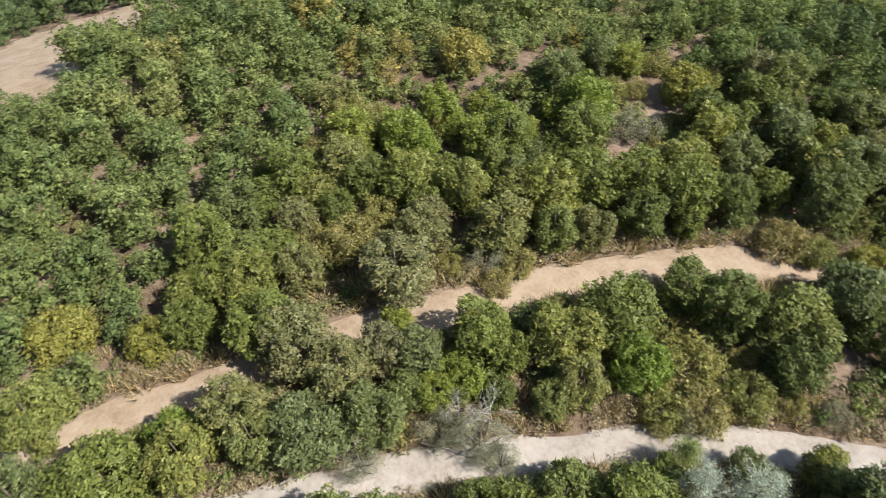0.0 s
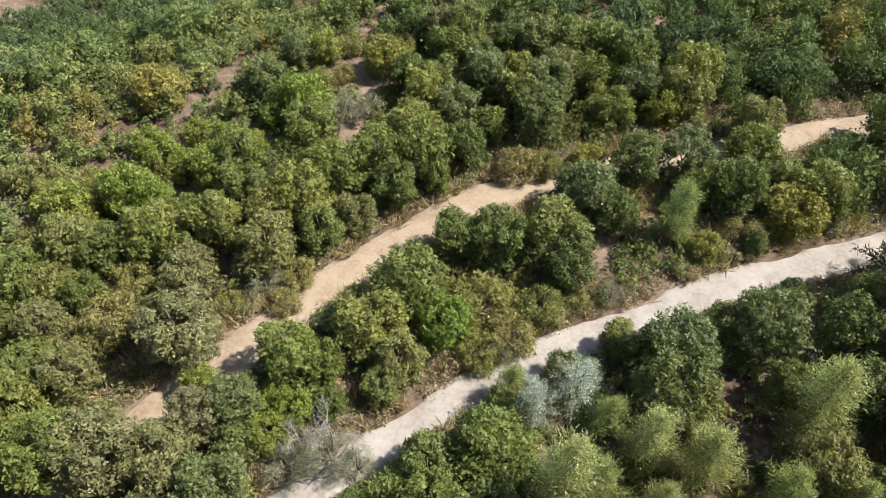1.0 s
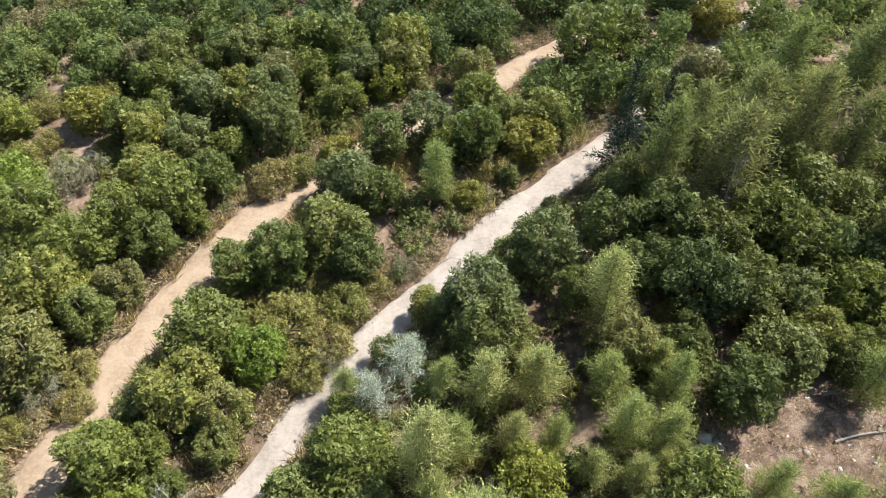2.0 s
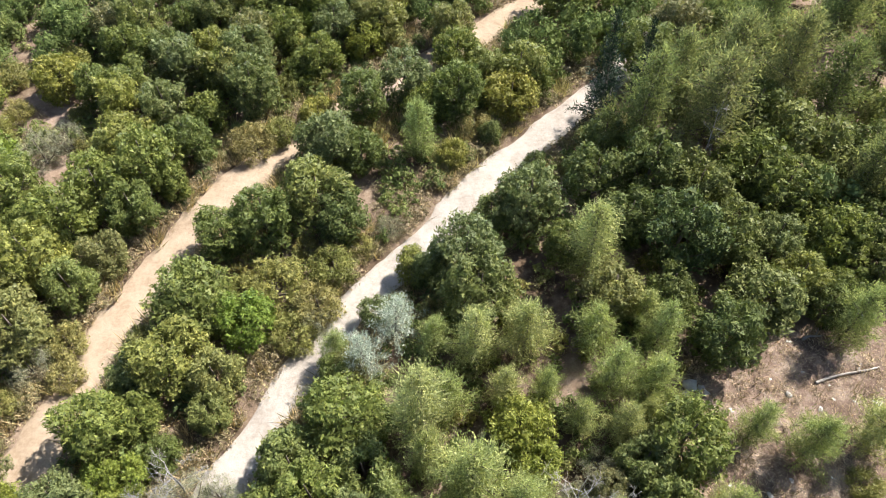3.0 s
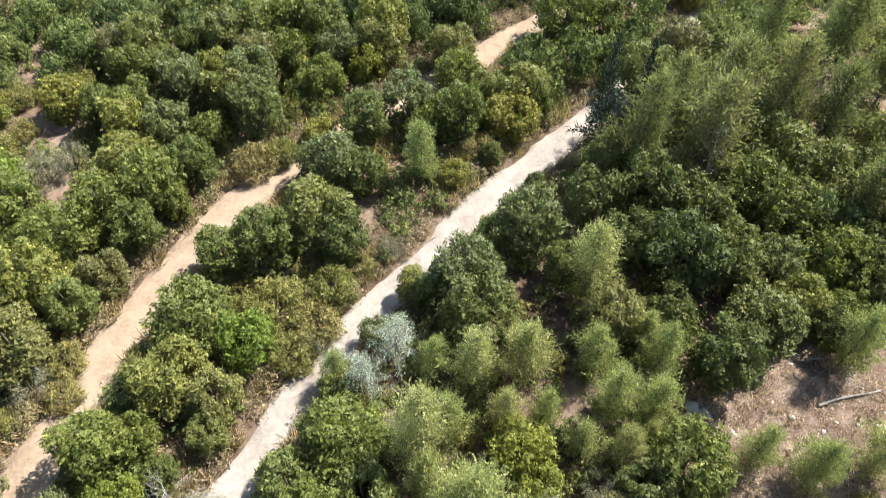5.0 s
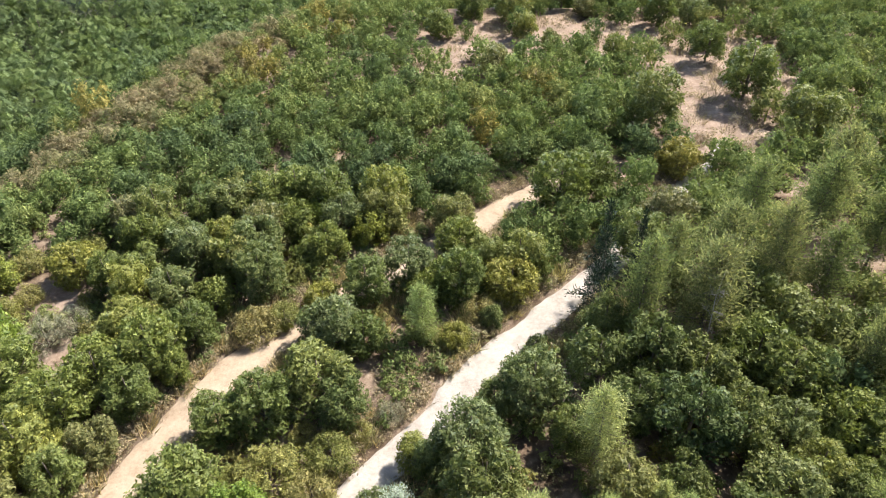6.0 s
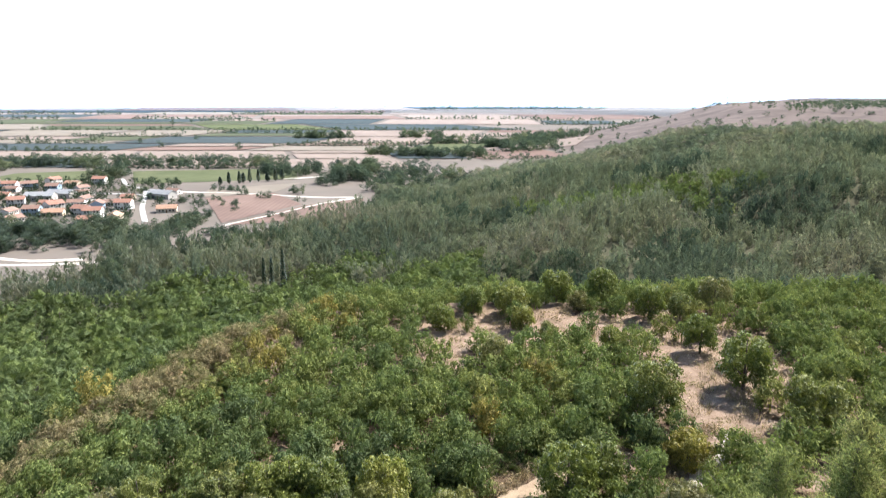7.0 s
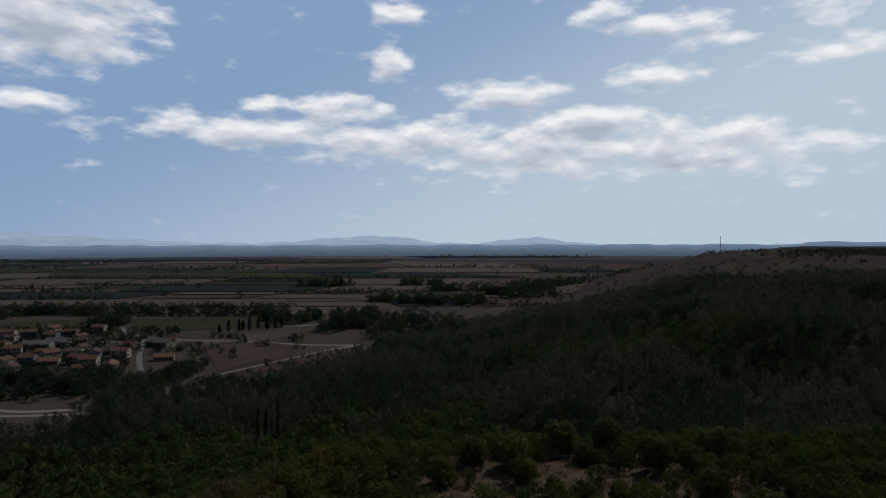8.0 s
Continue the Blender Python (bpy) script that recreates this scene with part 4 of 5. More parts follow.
ok = (vy < 70) & (vy > -16) & (np.minimum(clear_of(vx, vy, TRACK_A) - 1.45, clear_of(vx, vy, TRACK_B) - 1.15) > vw * 0.28)
woods("verge_shrubs", vx[ok], vy[ok], vw[ok], VERGE, M_BRUSH, 77, "tan and grey-brown dry shrubs on the verges of the tracks", "shrubs", 0.8)

gx, gy, gg = scatter(53, -40, 60, -6, 60, 1.6)
ok = (clear_of(gx, gy, TRACK_A) > 2.6) & (clear_of(gx, gy, TRACK_B) > 2.4) & (gg.random(len(gx)) < 0.7) & (gx < 0.72 * gy + 40)
WISPS = [tuft(240 + i, 80, 0.8, 0.05, 1.0) for i in range(3)]
px, py, pg = scatter(71, -36, 16, -8, 60, 1.15)
near_track = np.minimum(clear_of(px, py, TRACK_A), clear_of(px, py, TRACK_B))
use = (near_track > 1.75) & (near_track < 5.5) & (wavy(px, py, 11) + 0.6 * wavy(px, py, 4.3) > -0.3) & (pg.random(len(px)) < 0.85)
woods("dry_grass", px[use], py[use], pg.uniform(1.0, 1.9, use.sum()), WISPS, M_WISP, 72, "tall tan dry grass on the verges of the tracks", "dry grass", 0.95)
px, py, pg = scatter(73, -60, 34, -14, 92, 1.75)
near_track = np.minimum(clear_of(px, py, TRACK_A), clear_of(px, py, TRACK_B))
use = (near_track > 2.25) & (clear_of(px, py, SIGHT) > 0.8) & (bareness(px, py) < -0.1) & (px < 0.55 * py + 14) & (outside(px, py) < 12) & (pg.random(len(px)) < 0.8)
LOW_SCRUB = [pattern(180 + i, 6, 72, 0.16, tall=0.7, base=0.04, stem=False) for i in range(4)]
woods("low_scrub", px[use], py[use], pg.uniform(1.0, 2.2, use.sum()), LOW_SCRUB, M_SCRUB, 74, "low olive-green scrub under and between the oaks", "scrub", 0.95, tint=np.clip(0.62 + 0.3 * wavy(px[use], py[use], 17) + 0.2 * pg.normal(size=use.sum()), 0.1, 0.95))

woods("undergrowth", gx[ok], gy[ok], gg.uniform(0.5, 1.6, ok.sum()), BRUSH, M_BRUSH, 54, "dry brown undergrowth between the trees", "undergrowth", 0.9)
STRAW = [tuft(220 + i, 40, 0.55, 0.04, 2.2) for i in range(4)]
gx, gy, gg = scatter(55, 10, 46, 2, 32, 0.44)
ok = (bareness(gx, gy) > -0.06) & (gg.random(len(gx)) < 0.8 + 0.4 * wavy(gx, gy, 3.1))
woods("straw", gx[ok], gy[ok], gg.uniform(0.5, 1.1, ok.sum()), STRAW, M_STRAW, 56, "trampled straw-coloured dry grass in the clearing", "dry grass", 0.6)
gx, gy, gg = scatter(57, -8, 60, 66, 124, 1.6)
ok = (bareness(gx, gy) > 0.02) & (gg.random(len(gx)) < 0.6)
woods("straw", gx[ok], gy[ok], gg.uniform(0.5, 1.5, ok.sum()), STRAW, M_STRAW, 58, "dry grass on the bare knoll", "dry grass", 0.6)


gx, gy, gg = scatter(67, -8, 60, 66, 126, 2.6)
ok = (bareness(gx, gy) > 0.0) & (gg.random(len(gx)) < 0.5)
woods("knoll_brush", gx[ok], gy[ok], gg.uniform(1.2, 3.2, ok.sum()), BRUSH, M_BRUSH, 68, "dry brown brush on the bare knoll", "brush", 0.8)
gx, gy, gg = scatter(69, 10, 44, 2, 30, 1.9)
ok = (bareness(gx, gy) > 0.0) & (gg.random(len(gx)) < 0.4)
woods("clearing_brush", gx[ok], gy[ok], gg.uniform(0.5, 1.5, ok.sum()), BRUSH, M_BRUSH, 70, "dry brown brush in the clearing", "brush", 0.7)


def stone_pattern(seed):
    g = np.random.default_rng(seed)
    v, f = ball(1)
    return v * (0.5, 0.38, 0.26) * (1 + 0.22 * g.normal(size=(len(v), 1))) + (0, 0, 0.1), f


STONES = [stone_pattern(230 + i) for i in range(5)]
gx, gy, gg = scatter(59, 12, 44, 2, 30, 1.3)
ok = (bareness(gx, gy) > 0.0) & (gg.random(len(gx)) < 0.4)
woods("stones", gx[ok], gy[ok], gg.uniform(0.12, 0.4, ok.sum()), STONES, M_STONE, 60, "small pale stones strewn over the dry clearing", "stones", 1.0)
for i, (x, y, s) in enumerate(((16.2, 19.2, 1.1), (16.9, 18.8, 0.8), (15.8, 18.7, 0.6), (22.4, 18.6, 0.5), (24.1, 17.6, 0.45), (27.7, 17.9, 0.6), (19.3, 12.2, 0.5))):
    v, f = STONES[i % 5]
    ob = new("boulder", raw_mesh("boulder", v * s, f, M_STONE, True))
    ob.location, ob.rotation_euler = (x, y, spot(x, y) + 0.03), (0, 0, i * 1.9)
    tagged(ob, "pale grey limestone boulder in the dry grass", "boulder", "boulders in the clearing")


def fallen_log(x0, y0, x1, y1, r):
    p = [(x0 + (x1 - x0) * t, y0 + (y1 - y0) * t + 0.1 * math.sin(5 * t), spot(x0 + (x1 - x0) * t, y0 + (y1 - y0) * t) + r + 0.12, r * (1.1 - 0.5 * t)) for t in np.linspace(0, 1, 7)]
    m = p[4]
    runs = [p, [(m[0], m[1], m[2], r * 0.5), (m[0] + 0.3, m[1] + 0.5, m[2] + 0.25, r * 0.2)]]
    tagged(new("fallen_log", raw_mesh("fallen_log", *tubes(runs, 8), M_DEAD, True)), "bleached fallen trunk on the dry grass", "log", "fallen logs")


fallen_log(24.4, 19.4, 28.8, 20.5, 0.09)
fallen_log(24.6, 22.6, 26.0, 23.0, 0.10)
fallen_log(-16.4, 8.6, -13.8, 10.9, 0.05)


def dead_tree(seed, tall, wide):
    g = np.random.default_rng(seed)
    runs = [[(0, 0, -0.2, 0.075), (0.1, 0.05, tall * 0.4, 0.05), (-0.1, 0.15, tall * 0.75, 0.025), (0.1, 0.3, tall, 0.006)]]
    ob = new("dead_tree")
    part("trunk", raw_mesh("trunk", *tubes(runs, 7), M_DEAD, True), ob)
    for i in range(9):
        t = 0.25 + 0.07 * i
        a, e = i * 2.2 + g.normal() * 0.3, wide / 2 * g.uniform(0.6, 1.0) * (1.15 - t * 0.7)
        root = np.array((0.05, 0.08, tall * t))
        mid = root + (e * 0.5 * math.cos(a), e * 0.5 * math.sin(a), e * 0.35)
        tip = root + (e * math.cos(a + 0.25), e * math.sin(a + 0.25), e * 0.55)
        bough = [[(*root, 0.026), (*mid, 0.016), (*tip, 0.005)]]
        for k in range(13):
            q = mid + (tip - mid) * min(1, (0.2 + 0.06 * k) * 1.1)
            d = unit(g.normal(size=3) + (0, 0, 0.6)) * 0.55
            bough.append([(*q, 0.009), (*(q + d * 0.5), 0.007), (*(q + d + g.normal(size=3) * 0.1), 0.003)])
        part("bough", raw_mesh("bough", *tubes(bough, 4), M_DEAD, True), ob)
    return tagged(ob, "bare bleached dead tree with thin twigs", "dead tree", "dead trees")


for seed, x, y, tall, wide in ((71, -14.8, 12.4, 4.6, 5.0), (72, 7.2, 10.8, 6.8, 5.4), (76, 9.6, 10.2, 5.4, 4.2), (73, 17.4, 43.5, 8.5, 2.6), (74, -16.4, 11.2, 3.0, 3.4), (75, 20.5, 37.5, 9.0, 2.8)):
    ob = dead_tree(seed, tall, wide)
    ob.location = (x, y, spot(x, y))

fx_, fy_, fg_ = scatter(75, -96, -66, -2, 22, 2.3)
use = (bareness(fx_, fy_) < 0.0) & (fy_ > 0.5 * (fx_ + 80) * -0.3) & (fg_.random(len(fx_)) < 0.75)
woods("dry_brush", fx_[use], fy_[use], fg_.uniform(1.4, 3.2, use.sum()), BRUSH, M_BRUSH, 76, "grey-brown dry brush beside the bare slope", "brush", 0.9)

# rust-brown shrubs along the brow of the hill
rg = np.random.default_rng(65)
rx, ry = (np.concatenate([BROW[:, k] + rg.normal(size=len(BROW)) * 3.4 for _ in range(4)]) for k in (0, 1))
wx2 = np.concatenate([BROW[:, 0] + rg.normal(size=len(BROW)) * 5 for _ in range(2)])
wy2 = np.concatenate([BROW[:, 1] + rg.normal(size=len(BROW)) * 3 for _ in range(2)])
keep = bareness(wx2, wy2) < 0
wx2, wy2 = wx2[keep], wy2[keep]
keep = (bareness(rx, ry) < 0) & (ry > 60 + rg.normal(size=len(rx)) * 5)
rx, ry = rx[keep], ry[keep]
RUST = [pattern(160 + i, 8, 200, 0.14, stem=False) for i in range(3)]
woods("rust_shrubs", rx, ry, rg.uniform(2.0, 3.9, len(rx)), RUST, M_RUST, 66, "rust-brown dry shrubs along the brow of the hill", "shrubs", 0.95)
woods("brow_scrub", wx2, wy2, rg.uniform(1.8, 3.4, len(wx2)), RUST, M_WOODS, 67, "olive and yellow-green scrub along the brow of the hill", "scrub", 0.8, tint=rg.uniform(0.35, 0.9, len(wx2)))

# ---- trees of their own on the slope ----


def cypress(seed, x, y, tall, wide):
    g = np.random.default_rng(seed)
    t = g.random(900)
    a = g.uniform(0, 6.28, 900)
    r = wide / 2 * np.minimum(1, 4.5 * t) * np.sqrt(1 - t * 0.97) * g.uniform(0.75, 1.08, 900)
    p = np.stack([r * np.cos(a), r * np.sin(a), 0.4 + t * (tall - 0.4)], 1)
    d = unit(np.stack([np.cos(a), np.sin(a), np.full(900, 0.9)], 1))
    ob = tree("cypress", tubes([[(0, 0, -0.2, 0.13), (0, 0, tall * 0.9, 0.02)]], 6), blades(g, p, d, 0.35 + 0.1 * wide, 0.6, 0.35), M_BARK, M_FIR, "dark slender columnar cypress on the slope", "cypress", "cypresses")
    ob.location = (x, y, spot(x, y) - 0.05)


for i, (x, y, tall, wide_) in enumerate(((-69.0, 280, 21.0, 3.3), (-75.0, 284, 16.5, 2.5), (-79.0, 286, 15.5, 2.3))):
    cypress(80 + i, x, y, tall, wide_)

# ---- plain: fields, lanes, hedges ----


def field(corners, kind, label, lift=0.35):
    """One field: a shallow sheet of soil over the plain, a little uneven."""
    c = np.array(corners, float)
    n = 7
    s, t = np.meshgrid(np.linspace(0, 1, n), np.linspace(0, 1, n))
    s, t = s.ravel()[:, None], t.ravel()[:, None]
    p = c[0] * (1 - s) * (1 - t) + c[1] * s * (1 - t) + c[2] * s * t + c[3] * (1 - s) * t
    z = ground_height(p[:, 0], p[:, 1]) + lift
    i = np.arange((n - 1) * n).reshape(-1, n)[:, :-1].ravel()
    me = raw_mesh("field", np.concatenate([p, z[:, None]], 1), np.stack([i, i + 1, i + n + 1, i + n], 1), FIELD_MATS[kind], True)
    return tagged(new("field", me), label, "field", kind="structure")


FIELD_LABELS = ("pale stubble field on the plain", "brown ploughed field on the plain", "green vineyard rows on the plain", "dark orchard on the plain", "pale dry pasture on the plain", "green crop field on the plain")
field(((-300, 650), (-150, 690), (-172, 790), (-351, 760)), 5, "green crop field behind the village")
field(((-470, 662), (-354, 680), (-395, 765), (-470, 740)), 5, "green crop field behind the village")
field(((-146, 438), (-60, 470), (-66, 558), (-108, 520)), 1, "brown ploughed field beside the lane")
field(((-150, 447), (-112, 527), (-150, 590), (-200, 560)), 1, "reddish fallow field beside the lane")
field(((-205, 565), (-150, 596), (-140, 660), (-215, 612)), 4, "pale dry fallow ground by the lane")
hedge_x, hedge_y, hedge_w = [], [], []
ROW_PATTERNS = [pattern(170 + i, 4, 30, 0.25, tall=0.95, stem=False) for i in range(5)]
fg = np.random.default_rng(61)
rows = (790, 900, 1030, 1190, 1390, 1640, 1960, 2370, 2900, 3600, 4600)
for r in range(len(rows) - 1):
    y0, y1 = rows[r], rows[r + 1]
    x = -0.78 * y1
    skew = fg.normal() * 0.06 * y0
    while x < 0.16 * y0 + 40:
        w = fg.uniform(0.10, 0.30) * y0
        depth = (y1 - y0)
        cut = fg.uniform(0.3, 0.7) if fg.random() < 0.55 else 1.0
        for a, b in (((0, cut), (cut, 1.0)) if cut < 1 else ((0, 1.0),)):
            u, v = along(x + w / 2, (y0 + y1) / 2)
            if u > (-60 if y0 < 1100 else -210):
                continue
            kind = int(fg.choice(6, p=(0.30, 0.20, 0.08, 0.20, 0.20, 0.02)))
            g = 0.012 * y0
            xa, xb = x + skew * a, x + skew * b
            field(((xa + g, y0 + depth * a + g), (xa + w, y0 + depth * a + g + fg.normal() * 6), (xb + w, y0 + depth * b + fg.normal() * 6), (xb + g, y0 + depth * b)), kind, FIELD_LABELS[kind], 0.3 + y0 * 0.0005 + 0.05 * (len(hedge_x) % 7) + 0.03 * kind)
            if fg.random() < (0.42 if y0 < 1800 else 0.2):
                m = int(w / max(6.5, y0 * 0.006))
                keep = fg.random(m) < fg.uniform(0.75, 1.0)
                hedge_x.append(np.linspace(xa, xa + w, m)[keep]), hedge_y.append(np.full(keep.sum(), y0 + depth * a) + fg.normal(size=keep.sum()) * 3), hedge_w.append(max(1.0, y0 / 1400) * fg.uniform(7, 12, keep.sum()))
            if fg.random() < 0.3:
                hedge_x.append(xa + fg.uniform(0, w, 2)), hedge_y.append(y0 + depth * fg.uniform(a, b, 2)), hedge_w.append(fg.uniform(9, 16, 2))
        x += w


def grove(x0, x1, y0, y1, count, size):
    hedge_x.append(fg.uniform(x0, x1, count)), hedge_y.append(fg.uniform(y0, y1, count)), hedge_w.append(size * fg.uniform(0.7, 1.3, count))


for g in ((-60, 55, 930, 985, 60, 15), (-110, -75, 960, 1000, 16, 14), (-290, -186, 1330, 1370, 40, 16), (-85, 0, 1350, 1400, 30, 16), (72, 118, 1090, 1150, 26, 16),
          (-530, -205, 800, 835, 110, 13), (-125, -70, 640, 780, 60, 15), (-200, -140, 715, 790, 46, 12), (-65, 20, 600, 760, 60, 14), (-370, -335, 670, 735, 18, 14), (-560, -500, 690, 800, 24, 15), (90, 180, 1000, 1160, 60, 15),
          (130, 260, 1180, 1350, 70, 16), (-20, 80, 1180, 1230, 30, 15), (-340, -200, 356, 425, 150, 11), (-230, -165, 372, 425, 60, 9), (-185, -160, 425, 452, 26, 6.5), (-190, -165, 445, 475, 20, 6), (-150, -128, 400, 414, 14, 6), (-262, -240, 530, 560, 10, 6), (-215, -200, 515, 545, 8, 5), (-215, -180, 600, 625, 14, 5), (-300, -265, 588, 608, 16, 6)):
    grove(*g)
for x, y, s in ((-120, 470, 5), (-100, 500, 4), (-168, 520, 6), (-185, 545, 5), (-150, 560, 6), (-130, 590, 7), (-172, 585, 5), (-160, 500, 3.5), (-118, 545, 4), (-190, 520, 6), (-178, 480, 5), (-210, 560, 5)):
    grove(x - 6, x + 6, y - 5, y + 5, 4, s)
woods("tree_rows", np.concatenate(hedge_x), np.concatenate(hedge_y), np.concatenate(hedge_w), ROW_PATTERNS, M_VALLEY, 62, "dark tree rows and groves between the fields", "tree rows", 0.75)

LANES = (
    (((-146, 438), (-128, 470), (-104, 515), (-85, 548), (-69, 564)), 3.0, "pale farm lane across the fallow fields"),
    (((-235, 597), (-200, 590), (-160, 582), (-107, 564), (-69, 564)), 2.6, "pale lane below the green field"),
    (((-203, 450), (-232, 512), (-255, 570), (-274, 616)), 3.2, "grey asphalt village street"),
    (((-274, 616), (-300, 640), (-330, 690)), 3.0, "grey asphalt village street"),
    (((-274, 616), (-235, 597)), 3.0, "grey asphalt village street"),
    (((-330, 350), (-234, 346), (-215, 341), (-190, 345)), 3.4, "pale road in front of the village"),
    (((-330, 334), (-250, 332), (-195, 334), (-170, 340)), 2.2, "pale road in front of the village"),
    (((-470, 560), (-380, 575), (-290, 585), (-258, 578)), 2.4, "grey asphalt village street"),
    (((-165, 690), (-142, 702), (-120, 720)), 4.0, "pale farmyard beside the dark conifers"),
)
for pts, half, label in LANES:
    strip("lane", curve(pts, 8.0), half, M_LANE if "pale" in label else M_ASPHALT, 0.7, label, "road", rows=3)

# ---- village ----


def house(seed, w, d, h, wall, roof, label):
    """A small house: walls, pitched roof with eaves, chimney, door and windows."""
    g = random.Random(seed)
    ob = new("house")
    bm = bmesh.new()
    box(bm, -w / 2, w / 2, -d / 2, d / 2, -0.5, h)
    peak = h + d * 0.24
    for sx in (-1, 1):
        x = sx * w / 2
        bm.faces.new([bm.verts.new(c) for c in ((x, -d / 2, h), (x, d / 2, h), (x, 0, peak))])
    part("wall", bm_mesh("wall", bm, wall), ob)
    bm = bmesh.new()
    e, t = 0.5, 0.18
    prof = ((-d / 2 - e, h - 0.24 * e * 2), (0, peak), (d / 2 + e, h - 0.24 * e * 2), (d / 2 + e, h - 0.24 * e * 2 + t), (0, peak + t), (-d / 2 - e, h - 0.24 * e * 2 + t))
    a = [bm.verts.new((-w / 2 - e, y, z)) for y, z in prof]
    b = [bm.verts.new((w / 2 + e, y, z)) for y, z in prof]
    for q in ((0, 1, 4, 5), (1, 2, 3, 4)):
        bm.faces.new([a[k] for k in q]), bm.faces.new([b[k] for k in reversed(q)])
    for k in range(6):
        m = (k + 1) % 6
        bm.faces.new((a[k], b[k], b[m], a[m]))
    r = part("roof", bm_mesh("roof", bm, roof), ob)
    bm = bmesh.new()
    cx = g.uniform(-0.3, 0.3) * w
    box(bm, cx - 0.35, cx + 0.35, 0.5, 1.2, h, peak + 0.9)
    part("chimney", bm_mesh("chimney", bm, M_PLASTER[3]), r)
    bm = bmesh.new()
    box(bm, -0.55, 0.55, -d / 2 - 0.06, -d / 2 + 0.02, 0, 2.1)
    part("door", bm_mesh("door", bm, M_DOOR), ob)
    for floor in range(2 if h > 4.5 else 1):
        for k, fx in enumerate((-0.34, -0.17, 0.17, 0.34)):
            bm = bmesh.new()
            z = 1.0 + 2.8 * floor
            box(bm, fx * w - 0.6, fx * w + 0.6, -d / 2 - 0.05, -d / 2 + 0.02, z, z + 1.3)
            part("window", bm_mesh("window", bm, M_GLASS), ob)
        bm = bmesh.new()
        box(bm, w / 2 - 0.02, w / 2 + 0.05, -0.6, 0.6, 1.0 + 2.8 * floor, 2.3 + 2.8 * floor)
        part("window", bm_mesh("window", bm, M_GLASS), ob)
    return tagged(ob, label, "house", "village houses")


HOUSES = [
    house(1, 12, 9, 5.6, M_PLASTER[0], M_TILES[0], "white two-storey village house with a red tiled roof"),
    house(2, 14, 9, 3.2, M_PLASTER[1], M_TILES[1], "cream village house with an orange tiled roof"),
    house(3, 11, 9, 5.4, M_PLASTER[2], M_TILES[2], "pale blue village house with a weathered tiled roof"),
    house(4, 12, 8, 3.2, M_PLASTER[0], M_TILES[2], "low white village house with a weathered tiled roof"),
    house(5, 22, 11, 4.4, M_PLASTER[3], M_TILES[3], "long grey farm shed with a metal roof"),
    house(6, 10, 8, 3.0, M_PLASTER[1], M_TILES[0], "small cream village house with a red tiled roof"),
]
HOUSE_SPOTS = (
    (-248, 470, 0, 10), (-260, 478, 0, -15), (-243, 450, 5, 5), (-280, 476, 1, 15), (-296, 478, 2, 10), (-333, 519, 0, 25), (-322, 563, 4, -8), (-331, 548, 4, 6), (-312, 575, 3, 20),
    (-236, 585, 3, -20), (-236, 560, 4, -20), (-205, 493, 1, 15), (-243, 506, 0, 5), (-398, 615, 0, 10), (-394, 635, 3, 30), (-351, 635, 1, -10), (-370, 563, 5, 0), (-262, 520, 3, 12),
    (-350, 600, 2, 5), (-410, 580, 0, 14))
house_at = []
for i, (x, y, kind, turn) in enumerate(HOUSE_SPOTS):
    copy_thing(HOUSES[kind], pose(x, y, spot(x, y), 0, 0, turn))
    house_at.append((x, y))
hr = random.Random(9)
for gx_ in range(-520, -215, 21):
    for gy_ in range(455, 660, 24):
        x, y = gx_ + hr.uniform(-8, 8), gy_ + hr.uniform(-9, 9)
        street = min(float(clear_of(np.array([x]), np.array([y]), curve(p, 4.0))[0]) for p, _, _ in LANES)
        if min(math.hypot(x - a, y - b) for a, b in house_at) < 17 or street < 9 or x > -225 - (y - 470) * 0.4 or hr.random() < 0.25:
            continue
        copy_thing(HOUSES[hr.choice((0, 1, 2, 3, 3, 5, 0, 2, 3))], pose(x, y, spot(x, y), 0, 0, hr.uniform(-35, 35) + hr.choice((0, 0, 90))))
        house_at.append((x, y))
for i, ob in enumerate(HOUSES):
    x, y = -430 - 22 * (i % 3), 520 + 40 * (i // 3)
    ob.location = (x, y, spot(x, y))
vx, vy, vg = scatter(63, -540, -160, 450, 665, 8.5)
ok = np.ones(len(vx), bool)
for a, b in house_at:
    ok &= np.hypot(vx - a, vy - b) > 7.5
for p, half, _ in LANES:
    ok &= clear_of(vx, vy, curve(p, 5.0)) > half + 4
ok &= (vg.random(len(vx)) < 0.75) & (vx < -205 - (vy - 455) * 0.25)
woods("garden_trees", vx[ok], vy[ok], vg.uniform(3.2, 7.5, ok.sum()), FAR_PATTERNS, M_COPSE, 64, "dark garden trees between the village houses", "garden trees", 0.85)
for i in range(9):
    g = random.Random(300 + i)
    x, y = -215 + 6.5 * i + g.uniform(-3, 3), 646 + 4.5 * i + g.uniform(-6, 6)
    cypress(310 + i, x, y, g.uniform(8, 15), g.uniform(4, 6.5))

# ---- mast on the far hill, pole on the slope ----


